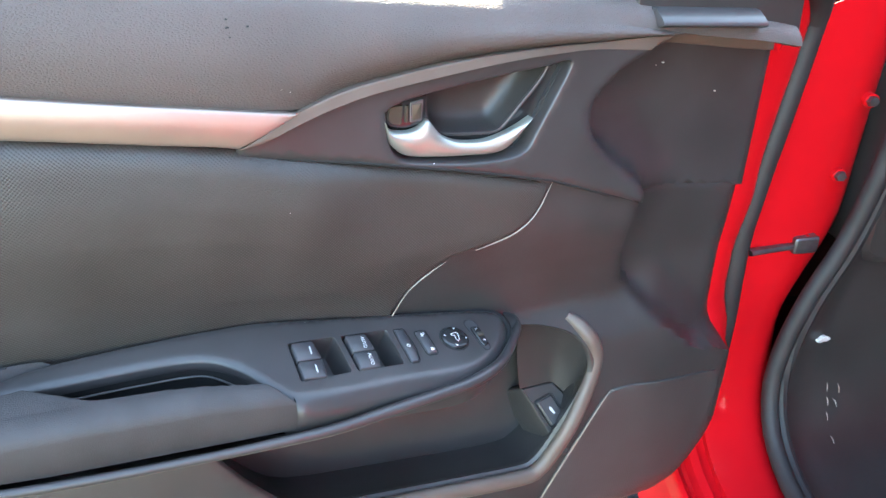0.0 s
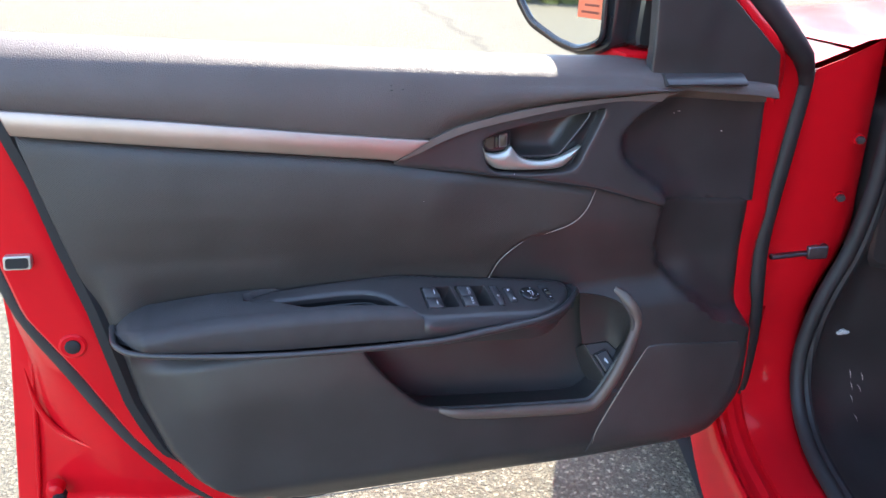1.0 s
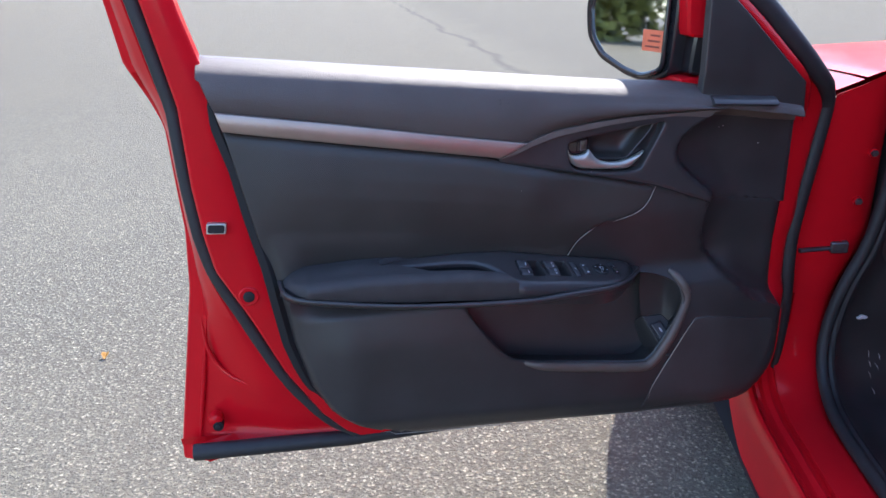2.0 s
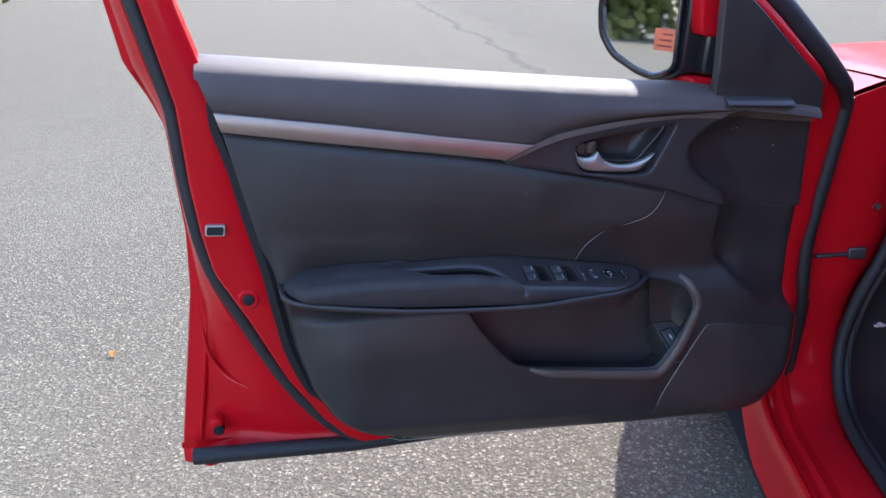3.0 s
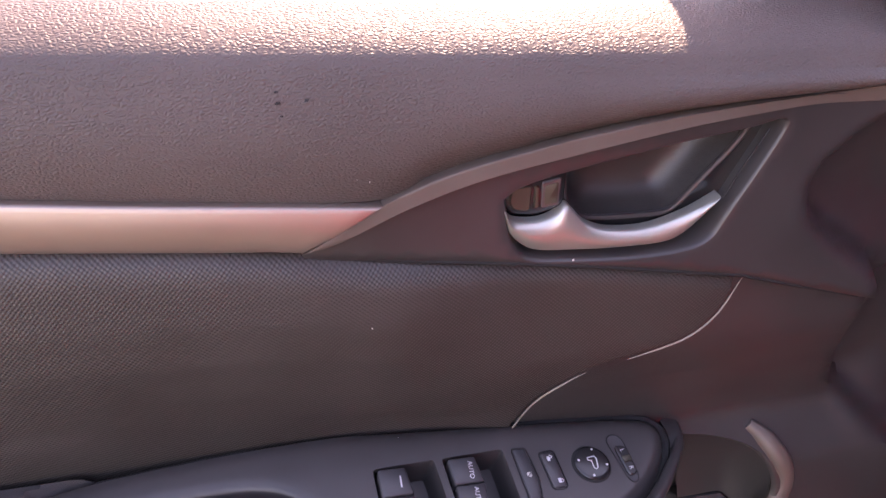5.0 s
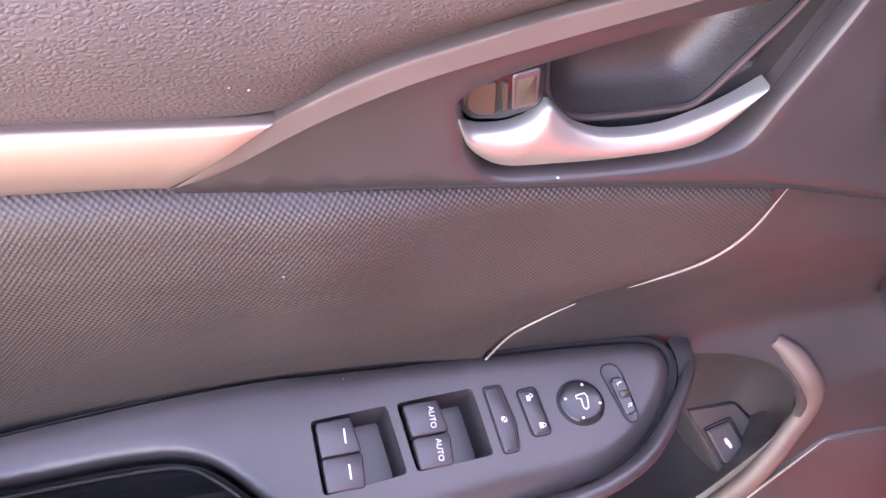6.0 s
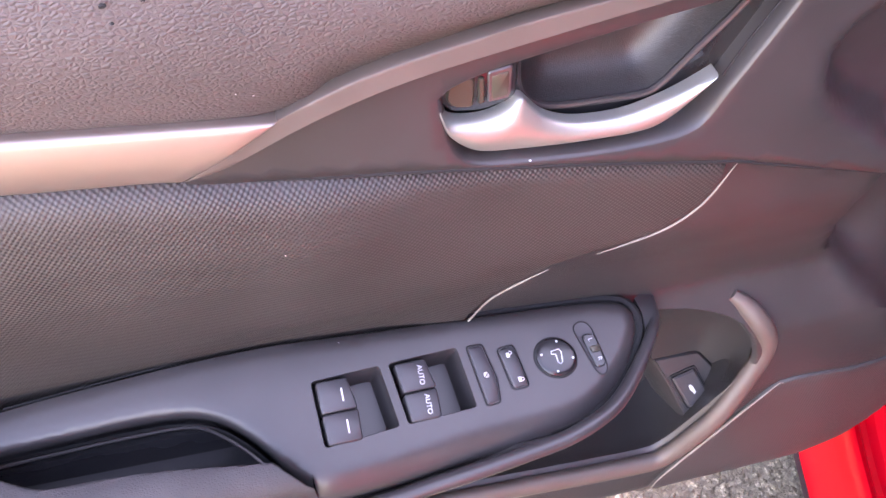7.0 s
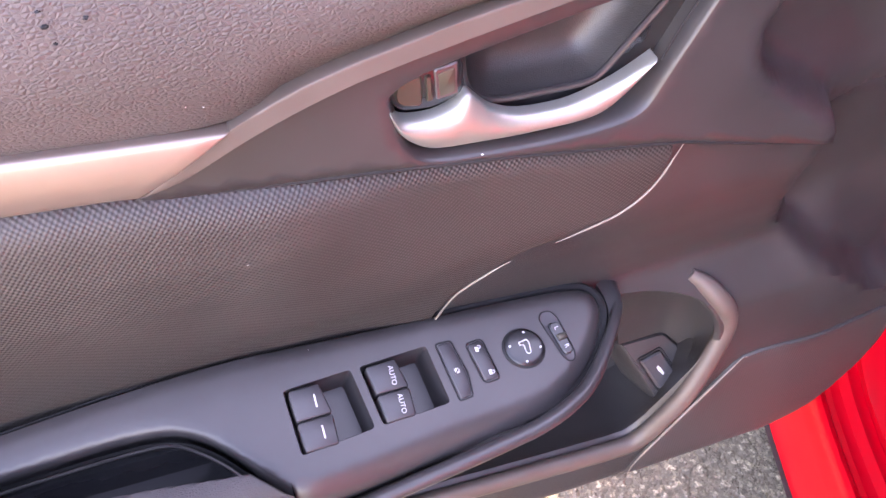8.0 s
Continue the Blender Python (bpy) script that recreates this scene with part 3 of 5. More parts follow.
# handle cup: a shelf inside the bezel and a smooth bowl sunk into it
BOWL = [(0.139, 0.835), (0.1375, 0.822), (0.138, 0.808), (0.1415, 0.800), (0.149, 0.7935), (0.160, 0.7910), (0.180, 0.7895), (0.198, 0.7890), (0.2055, 0.7930),
        (0.212, 0.800), (0.222, 0.8115), (0.233, 0.8240), (0.241, 0.836), (0.240, 0.8445), (0.20, 0.843), (0.16, 0.8385)]
bowl_loop = smooth(BOWL + BOWL[:1], 110)[:-1]
shelf = smooth(CUP + CUP[:1], 110)[:-1]
shelf = shelf + (shelf - shelf.mean(0)) * 0.02
flat, tris = fill([shelf, bowl_loop], 0.004)
bm = bmesh.new()
cv = [bm.verts.new((x, 0.0115, z)) for x, z in flat]
for f in tris:
    bm.faces.new([cv[i] for i in f])
part("cup_shelf", bm, GLOSSB, trim, "glossy black shelf round the handle cup")
flat, tris = fill([np.array(bowl_loop)], 0.0028)
bm = bmesh.new()
cv = [bm.verts.new((x, 0.0095 + 0.021 * (1 - math.exp(-max(d, 0) / 0.0055)), z)) for (x, z), d in zip(flat, inside(flat, bowl_loop))]
for f in tris:
    bm.faces.new([cv[i] for i in f])
if sum(f.normal.y for f in bm.faces) > 0:
    bmesh.ops.reverse_faces(bm, faces=bm.faces[:])
part("cup_liner", bm, PLASTIC, trim, "smooth dark handle cup", 60)
lip = list(bowl_loop) + [bowl_loop[0]]
part("cup_lip", tube([(x, 0.0095, z) for x, z in lip], 0.0017, 8, 1.0, (0, 1, 0)), SATIN, trim)
edge2 = smooth([(0.2275, 0.8015), (0.2335, 0.815), (0.2405, 0.828), (0.247, 0.840)], 20)
part("cup_edge", tube([(x, -0.0026, z) for x, z in edge2], 0.0006, 6), DEEP, trim)

gap = [(x, float(at(x, BEZEL_B)) - 0.0008) for x in np.linspace(0.02, 0.335, 60)]
part("bezel_gap", tube([(x, -0.0022 + float(dip(x, z)), z) for x, z in gap], [0.0003 + 0.0010 * min(1.0, 6 * min(i, 59 - i) / 59) for i in range(60)], 6), DEEP, trim)

# handle lever
ht = smooth([(0.1015, 0.811), (0.106, 0.8025), (0.119, 0.7995), (0.130, 0.802), (0.1365, 0.8075), (0.141, 0.8025), (0.149, 0.7935), (0.163, 0.7870), (0.185, 0.7850),
             (0.203, 0.7888), (0.216, 0.7940), (0.2272, 0.8000)], 60)
hb = smooth([(0.1005, 0.809), (0.1045, 0.7945), (0.114, 0.7835), (0.125, 0.7790), (0.14, 0.7770), (0.158, 0.7752), (0.176, 0.7740), (0.190, 0.7733), (0.202, 0.7745), (0.2110, 0.7798), (0.2190, 0.7880), (0.2276, 0.7998)], 60)
handle = part("inner_handle", sheet(ht, hb, 70, 16, lambda x, z, u, v: 0.006 - (0.011 - 0.004 * u) * math.sin(math.pi * min(1, 0.2 + 0.62 * v)), 0.0022, 0.004), CHROME, red_car, "satin chrome inner door handle")

# lock slider in the rear corner of the cup
slider = part("lock_slider", solid(rounded([(0.1020, 0.8090), (0.107, 0.8030), (0.120, 0.8005), (0.1335, 0.8035), (0.1368, 0.8075), (0.1372, 0.8315), (0.118, 0.8280), (0.104, 0.8225)], 0.003), xz, [(0, -0.03), (0, -0.0065), (0.0010, -0.0045), (0.0022, -0.0040)]), GLOSSB, handle, "glossy black lock slider")
part("slider_plate", solid(rounded([(0.1065, 0.8195), (0.1050, 0.8105), (0.1085, 0.8060), (0.1168, 0.8045), (0.1178, 0.8205)], 0.0025), xz, [(0, -0.010), (0.0, -0.0038), (0.0008, -0.0030)]), WARM, slider)
part("slider_rib", solid(rounded([(0.1190, 0.8195), (0.1188, 0.8060), (0.1216, 0.8060), (0.1218, 0.8195)], 0.0012), xz, [(0, -0.010), (0, -0.0034), (0.0006, -0.0026)]), WARM, slider)
part("slider_frame", solid(rounded([(0.1232, 0.8215), (0.1230, 0.8055), (0.1330, 0.8065), (0.1340, 0.8230)], 0.0016), xz, [(0, -0.010), (0, -0.0036), (0.0006, -0.0030)]), STEEL, slider)
part("slider_window", solid(rounded([(0.1248, 0.8195), (0.1248, 0.8075), (0.1318, 0.8085), (0.1322, 0.8205)], 0.001), xz, [(0, -0.010), (0, -0.0028), (0.0003, -0.0026)]), WARM, slider)

# ---- armrest ----
PN = Vector((0.19, -0.36, 1)).normalized()


def plate(x, y, h):
    fall = 0.03 * x + 0.16 * 0.009 * math.log1p(math.exp(min(x / 0.009, 40)))
    return tuple(Vector((x, y, 0.6475 - fall + 0.36 * y)) + PN * h)


outer = smooth([(-0.187, -0.012), (-0.182, -0.002), (-0.147, 0.0055), (-0.057, 0.0115), (0.037, 0.0135), (0.139, 0.0170), (0.184, 0.0180), (0.206, 0.0172), (0.2155, 0.0140), (0.2185, 0.0070), (0.2155, -0.002), (0.205, -0.0165),
                (0.192, -0.0285), (0.178, -0.0375), (0.1625, -0.0435), (0.140, -0.0472), (0.102, -0.0505), (0.05, -0.0575), (0.0225, -0.0600), (0.0125, -0.0600), (0.0055, -0.0560), (-0.004, -0.0475), (-0.0165, -0.0335), (-0.0305, -0.0215),
                (-0.0455, -0.0145), (-0.063, -0.0120), (-0.089, -0.0115), (-0.147, -0.0135), (-0.183, -0.0165)], 150)[:-1]
ARM_TOP = [(-0.345, 0.628), (-0.338, 0.638), (-0.325, 0.647), (-0.305, 0.653), (-0.23, 0.657), (-0.163, 0.655), (-0.055, 0.649), (0.012, 0.640)]
ARM_LOW = [(-0.345, 0.632), (-0.335, 0.629), (-0.294, 0.623), (-0.158, 0.608), (0.012, 0.597)]
rows = []
for x in np.concatenate([np.linspace(-0.345, -0.30, 12), np.linspace(-0.295, -0.17, 16), np.linspace(-0.168, -0.062, 40), np.linspace(-0.060, 0.0095, 60)]):
    zt, zb = float(at(x, ARM_TOP)), float(at(x, ARM_LOW))
    out = 0.058 * float(step(x, -0.36, -0.30))
    flat_y = np.concatenate([np.linspace(0.010, -0.008, 6), np.linspace(-0.010, -0.046, 30)])
    arc = np.linspace(0, math.pi / 2, 26)[1:]
    ys = np.concatenate([flat_y, -0.046 - 0.019 * np.sin(arc)])
    zs = np.concatenate([zt - 0.004 * (flat_y / 0.046) ** 2, zt - 0.004 - 0.014 * (1 - np.cos(arc))])
    col = []
    for y, z, dd in zip(ys, zs, inside([(x, y) for y in ys], outer)):
        front = -0.044 - 0.008 * float(step(x, -0.10, 0.01))
        m = step(x - 1.9 * max(0.0, -0.012 - y), -0.185, -0.168) * step(-0.012 - y, 0.0, 0.003) * step(y - front, 0.0, 0.007)
        down = max(0.055 * float(m), 0.03 * float(step(x, -0.15, -0.09)) * float(step(y, -0.004, 0.004)), 0.03 * float(step(dd, -0.006, -0.001)))
        col.append((x, y * out / 0.058, max(z - down, zb + 0.004) if y < -0.046 else z - down))
    for v in np.linspace(0, 1, 6)[1:]:
        col.append((x, -(0.065 - 0.004 * v ** 2) * out / 0.058, (zt - 0.018) * (1 - v) + zb * v))
    col.append((x, 0.012, zb - 0.004))
    rows.append(col)
rows.append([(0.0095, 0.012, p[2]) for p in rows[-1]])
armrest = part("armrest", mesh_grid(rows), ARMPAD, red_car, "padded black armrest with pull cup")

armrest.data.materials.append(GLOSSB)
for p in armrest.data.polygons:
    c = p.center
    p.material_index = 1 if c.x > -0.184 and -0.052 < c.y < 0.0 and c.z < float(at(c.x, ARM_TOP)) - 0.013 - 0.004 * (c.y / 0.046) ** 2 else 0

# ledge that runs under the armrest and round the nose of the switch plate
ledge = smooth([(-0.345, 0.000, 0.6345), (-0.335, -0.043, 0.6295), (-0.294, -0.0625, 0.6225), (-0.158, -0.068, 0.605), (0.011, -0.069, 0.5955), (0.08, -0.0655, 0.597), (0.133, -0.0605, 0.5985),
                (0.157, -0.0570, 0.599), (0.177, -0.0505, 0.600), (0.192, -0.0415, 0.600), (0.209, -0.0250, 0.600), (0.2255, -0.0050, 0.600), (0.2345, 0.0090, 0.598), (0.2395, 0.0300, 0.594)], 110)
part("armrest_ledge", tube(ledge, [0.0036 + 0.0014 * float(step(i, 50, 80)) - 0.0018 * float(step(i, 92, 109)) for i in range(110)], 10), SATIN, armrest, "smooth black ledge under the armrest")
rows = []
for x, y, z in ledge[:-6]:
    rows.append([(x, y + 0.002, z + 0.002), (x, y + 0.004, z - 0.006), (x, y * 0.7, z - 0.014), (x, y * 0.25, z - 0.020), (x, 0.03, z - 0.012)])
part("armrest_underside", mesh_grid(rows), PLASTIC, armrest)

# ---- switch plate ----
REC1 = rounded([(0.0165, -0.0095), (0.0560, -0.0050), (0.0608, -0.0388), (0.0183, -0.0449)], 0.0022, 3)
REC2 = rounded([(0.0609, -0.0045), (0.1025, 0.0002), (0.1065, -0.0340), (0.0654, -0.0386)], 0.0022, 3)
bm = bmesh.new()
flat, tris = fill([np.array(outer), np.array(REC1), np.array(REC2)], 0.004)
near = inside(flat, outer)
pv = [bm.verts.new(plate(x, y, -0.0018 * max(0.0, 1 - abs(d) / 0.0045) ** 2)) for (x, y), d in zip(flat, near)]
for f in tris:
    bm.faces.new([pv[i] for i in f])
ov = [bm.verts.new(plate(a, b, -0.0018)) for a, b in outer]
v1 = [bm.verts.new(plate(a, b, 0)) for a, b in REC1]
v2 = [bm.verts.new(plate(a, b, 0)) for a, b in REC2]
onrm = np.roll(outer, -1, 0) - np.roll(outer, 1, 0)
onrm = np.stack([onrm[:, 1], -onrm[:, 0]], 1) / (np.linalg.norm(onrm, axis=1)[:, None] + 1e-9)
if ((outer - outer.mean(0)) * onrm).sum() < 0:
    onrm = -onrm
prev = ov
for k, (o, h) in enumerate(((0.0030, -0.0040), (0.0058, -0.0062), (0.0080, -0.0090), (0.0092, -0.0130), (0.0096, -0.0170), (0.0096, -0.034))):
    ringv = []
    for p, n in zip(outer, onrm):
        front = float(at(n[1], [(-1, 1.0), (-0.85, 0.85), (-0.5, 0.55), (0.2, 0.4), (1, 0.2)])) * (0.22 + 0.78 * float(step(p[0], -0.012, 0.022)))
        ringv.append(bm.verts.new(plate(p[0] + n[0] * o * front, p[1] + n[1] * o * front, h)))
    for i in range(len(ov)):
        bm.faces.new((prev[i - 1], prev[i], ringv[i], ringv[i - 1]))
    prev = ringv
for vs_, loop in ((v1, REC1), (v2, REC2)):
    c = np.mean(loop, 0)
    prev = vs_
    for sc, h in ((0.985, -0.0006), (0.972, -0.0025), (0.955, -0.008), (0.90, -0.021), (0.84, -0.024)):
        ringv = [bm.verts.new(plate(*(c + (np.array(p) - c) * sc), h)) for p in loop]
        for i in range(len(vs_)):
            bm.faces.new((prev[i - 1], prev[i], ringv[i], ringv[i - 1]))
        prev = ringv
    bm.faces.new(prev)
bmesh.ops.remove_doubles(bm, verts=bm.verts[:], dist=0.00003)
bmesh.ops.recalc_face_normals(bm, faces=bm.faces)
switch_plate = part("switch_plate", bm, SATIN, red_car, "satin black driver's switch plate on the armrest", angle=50)
# deep-black sheet paints the shade on the pull cup's wall
rows = []
for a, b in smooth([(-0.183, -0.0175), (-0.147, -0.0145), (-0.089, -0.0128), (-0.063, -0.0132), (-0.046, -0.0158), (-0.031, -0.0228), (-0.0175, -0.0345), (-0.005, -0.0488)], 40):
    rows.append([plate(a, b - 0.0042, hh) for hh in (-0.0045, -0.012, -0.03, -0.05)])
part("pull_cup_shade", mesh_grid(rows), DEEP, switch_plate)
part("lip_bead", tube([plate(a, b, -0.011) for a, b in smooth([(-0.16, -0.0200), (-0.10, -0.0185), (-0.063, -0.0185), (-0.046, -0.0205), (-0.034, -0.0275), (-0.021, -0.0385), (-0.013, -0.0475)], 40)], 0.0009, 6), SATIN, switch_plate)
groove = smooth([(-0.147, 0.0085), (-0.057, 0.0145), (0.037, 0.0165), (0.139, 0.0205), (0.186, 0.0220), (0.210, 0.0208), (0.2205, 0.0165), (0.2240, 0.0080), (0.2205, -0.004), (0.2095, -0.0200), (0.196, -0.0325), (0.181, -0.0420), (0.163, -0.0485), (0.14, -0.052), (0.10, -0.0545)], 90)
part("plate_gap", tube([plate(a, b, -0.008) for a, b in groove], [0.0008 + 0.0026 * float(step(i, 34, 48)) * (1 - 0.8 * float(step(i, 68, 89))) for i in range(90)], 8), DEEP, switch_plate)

# deck of the ledge round the nose of the plate
nose = smooth([(0.10, -0.0567), (0.14, -0.0542), (0.1648, -0.0512), (0.1836, -0.0448), (0.1987, -0.0350), (0.2127, -0.0220), (0.2240, -0.0053), (0.2279, 0.0082), (0.2262, 0.0200)], 50)
inner = [plate(a, b, -0.0072) for a, b in nose]
outer_l = even([tuple(p) for p in ledge if p[0] > 0.10], 50)
rows = []
for i, (p, q) in enumerate(zip(inner, outer_l)):
    sink = Vector((0, 0, 0.010 * (1 - float(step(i, 0, 9)))))
    p, q = Vector(p) - sink, Vector(q) + Vector((0, 0.001, 0.0036)) - sink
    rows.append([tuple(p - Vector((0, 0, 0.006))), tuple(p), tuple(p.lerp(q, 0.35) + Vector((0, 0, 0.0006))), tuple(p.lerp(q, 0.75) + Vector((0, 0, 0.0006))), tuple(q)])
part("ledge_deck", mesh_grid(rows), SATIN, armrest)


def ontop(x, y, h, rot):
    """A pose on the plate: letters read along rot degrees in its plane."""
    ex = Vector((1, 0, -0.19)).normalized()
    ey = PN.cross(ex).normalized()
    c, s = math.cos(radians(rot)), math.sin(radians(rot))
    a, b = ex * c + ey * s, -ex * s + ey * c
    m = Matrix((a, b, PN)).transposed().to_4x4()
    return Matrix.Translation(plate(x, y, h)) @ m


def key(name, corners, h, parent, label="", r=0.0018, low=-0.010):
    return part(name, solid(rounded(corners, r, 4), plate, [(0, low), (0, h - 0.0012), (0.0003, h - 0.0005), (0.0010, h)]), KEY, parent, label)


# window switches: two pairs of rocker keys
for k, (a, b, c, d, e, f) in enumerate((
        ((0.0190, -0.0108), (0.0365, -0.0095), (0.0398, -0.0262), (0.0197, -0.0277), (0.0392, -0.0430), (0.0205, -0.0440)),
        ((0.0640, -0.0060), (0.0820, -0.0045), (0.0855, -0.0205), (0.0662, -0.0220), (0.0848, -0.0368), (0.0675, -0.0380)))):
    rear = key("window_switch", [a, b, c, d], 0.0022, switch_plate, "black window switch key with a white mark")
    front = key("window_switch", [(d[0], d[1] - 0.0006), (c[0], c[1] - 0.0006), e, f], 0.0022, switch_plate, "black window switch key with a white mark")
    mids = [((a[0] + c[0]) / 2 + 0.003, (a[1] + c[1]) / 2), ((d[0] + e[0]) / 2 + 0.003, (d[1] + e[1]) / 2)]
    for (mx, my), owner in zip(mids, (rear, front)):
        if k:
            lettering("lettering", "AUTO", 0.0042, ontop(mx, my, 0.0023, -88), switch_plate)
        else:
            part("white_bar", solid(rounded([(mx - 0.00045, my - 0.0036), (mx + 0.00045, my - 0.0036), (mx + 0.00045, my + 0.0036), (mx - 0.00045, my + 0.0036)], 0.0003, 2), plate, [(0, 0.0015), (0, 0.0024)]), WHITE, switch_plate)

lockout = key("window_lock_switch", [(0.1085, -0.0010), (0.1172, -0.0004), (0.1212, -0.0200), (0.1200, -0.0326), (0.1125, -0.0336), (0.1105, -0.0180)], 0.0012, switch_plate, "narrow black window lock key", low=-0.003)


def ring_gap(corners, r, parent, rad=0.0005):
    lp = rounded(corners, r, 4)
    pts = [plate(a, b, 0.0001) for a, b in lp + lp[:2]]
    part("key_gap", tube(pts, rad, 5), DEEP, parent)


ring_gap([(0.1078, -0.0003), (0.1179, 0.0003), (0.1220, -0.0200), (0.1206, -0.0333), (0.1119, -0.0343), (0.1098, -0.0180)], 0.002, switch_plate)
door_lock = key("door_lock_switch", [(0.1262, -0.0042), (0.1360, -0.0026), (0.1394, -0.0258), (0.1300, -0.0268)], 0.0016, switch_plate, "black door lock rocker with padlock marks", 0.0025, low=-0.003)
ring_gap([(0.1254, -0.0034), (0.1367, -0.0018), (0.1402, -0.0265), (0.1293, -0.0276)], 0.003, switch_plate)


def padlock(x, y, owner, opened):
    part("padlock_body", solid([(x - 0.0010, y - 0.0014), (x + 0.0010, y - 0.0014), (x + 0.0010, y + 0.0014), (x - 0.0010, y + 0.0014)], plate, [(0, 0.001), (0, 0.0018)]), WHITE, switch_plate)
    o = 0.0012 if opened else 0.0
    arc = [plate(x + 0.0010 + 0.0015 * math.sin(t), y + o + 0.0009 * math.cos(t), 0.0018) for t in np.linspace(0, math.pi, 9)]
    part("padlock_shackle", tube(arc, 0.00028, 5), WHITE, switch_plate)


padlock(0.1312, -0.0080, switch_plate, True)
padlock(0.1348, -0.0222, switch_plate, False)
part("window_mark", solid(rounded([(0.1142, -0.0190), (0.1172, -0.0190), (0.1172, -0.0160), (0.1142, -0.0160)], 0.0008, 3), plate, [(0, 0.0008), (0, 0.0014)]), SCUFF, switch_plate)
part("window_mark_cross", tube([plate(0.1138, -0.0195, 0.0015), plate(0.1176, -0.0155, 0.0015)], 0.0003, 5), KEY, switch_plate)

# mirror adjuster: ring, dial, marks
cx, cy = 0.1602, -0.0122


def disc(x, y, r, n=36, sx=1.0):
    return [(x + r * sx * math.cos(a), y + r * 0.9 * math.sin(a)) for a in np.linspace(0, 2 * math.pi, n, endpoint=False)]


switch_dial = part("dial_ring", solid(disc(cx, cy, 0.0135), plate, [(0, -0.003), (0, 0.0004), (0.0006, 0.0008)]), DEEP, switch_plate, "round mirror adjuster")
dial = part("dial", solid(disc(cx, cy, 0.0122), plate, [(0, 0.0), (0, 0.0022), (0.0008, 0.0030), (0.0022, 0.0033)]), GLOSSB, switch_plate)
for a in (78, -12, 168, 258):
    x, y = cx + 0.0096 * math.cos(radians(a)), cy + 0.0087 * math.sin(radians(a))
    part("dial_dot", solid(disc(x, y, 0.0008, 10), plate, [(0, 0.002), (0, 0.0035)]), WHITE, switch_plate)
arm = [(cx - 0.0032, cy + 0.0030), (cx + 0.0020, cy + 0.0040), (cx + 0.0032, cy + 0.0022), (cx + 0.0024, cy - 0.0036), (cx + 0.0010, cy - 0.0044), (cx - 0.0004, cy - 0.0036), (cx - 0.0006, cy + 0.0012), (cx - 0.0030, cy + 0.0014)]
part("mirror_mark", tube([plate(a, b, 0.0034) for a, b in arm + arm[:1]], 0.00035, 5), WHITE, switch_plate)

# left and right selector
sel_loop = [(0.1758, 0.0035), (0.1795, 0.0070), (0.1850, 0.0068), (0.1880, 0.0030), (0.1912, -0.0200), (0.1895, -0.0245), (0.1855, -0.0252), (0.1826, -0.0215)]
sel = part("mirror_selector", solid(rounded(sel_loop, 0.003, 4), plate, [(0, -0.003), (0, -0.0002), (0.0004, 0.0002), (0.0012, 0.0001)]), KEY, switch_plate, "oval left-right mirror selector")
part("key_gap", tube([plate(a, b, 0.0001) for a, b in rounded(sel_loop, 0.003, 4)] + [plate(*rounded(sel_loop, 0.003, 4)[0], 0.0001)], 0.0005, 5), DEEP, switch_plate)
part("selector_knob", solid(rounded([(0.1796, -0.0010), (0.1878, -0.0010), (0.1902, -0.0200), (0.1838, -0.0215)], 0.003, 4), plate, [(0, 0), (0, 0.0014), (0.0008, 0.0022)]), GLOSSB, switch_plate)
part("selector_grip", solid(rounded([(0.1822, -0.0086), (0.1884, -0.0080), (0.1888, -0.0118), (0.1828, -0.0124)], 0.001, 3), plate, [(0, 0.001), (0, 0.0034), (0.0006, 0.0038)]), WARM, switch_plate)
lettering("lettering", "L", 0.0042, ontop(0.1842, -0.0046, 0.0023, -80), switch_plate)
lettering("lettering", "R", 0.0042, ontop(0.1866, -0.0162, 0.0023, -80), switch_plate)

# boot release in the front of the pocket
RN = Vector((-0.05, -0.78, 0.62)).normalized()
RX = Vector((0.86, -0.10, 0.0))
RX = (RX - RN * RX.dot(RN)).normalized()
RY = RN.cross(RX)
RC = Vector((0.281, 0.016, 0.483))


def seat(a, b, h):
    return tuple(RC + RX * a + RY * b + RN * h)


release = part("boot_release", solid(rounded([(-0.0249, 0.0229), (0.0117, 0.0251), (0.029, 0.004), (0.016, -0.05), (0.0076, -0.05)], 0.003, 4), seat, [(-0.004, -0.05), (0, -0.002), (0.002, 0.0)]), PLASTIC, red_car, "black boot release button on a moulded seat")
outer_c = smooth([(0.246, 0.0235, 0.587), (0.272, 0.0235, 0.5835), (0.297, 0.018, 0.5735), (0.309, 0.007, 0.557), (0.3115, 0.001, 0.543), (0.309, -0.002, 0.529), (0.300, -0.004, 0.512)], 32)
inner_c = smooth([seat(a, b, -0.0012) for a, b in ((-0.0249, 0.0225), (-0.007, 0.0238), (0.0105, 0.0245), (0.0195, 0.0160), (0.0285, 0.0055), (0.0268, -0.004), (0.0235, -0.016))], 32)
rows = []
for v in np.linspace(0, 1, 9):
    row = outer_c * (1 - v) + inner_c * v
    row[:, 1] += 0.006 * math.sin(math.pi * v)
    rows.append([tuple(p) for p in row])
part("pocket_cheek", mesh_grid(rows), PLASTIC, release, "moulded wall between button and pocket rim")
but = part("release_button", solid(rounded([(-0.0107, 0.0065), (0.0067, 0.0121), (0.0188, -0.0135), (0.0014, -0.0191)], 0.002, 4), seat, [(0, -0.002), (0, 0.0022), (0.0014, 0.0034)]), KEY, release)
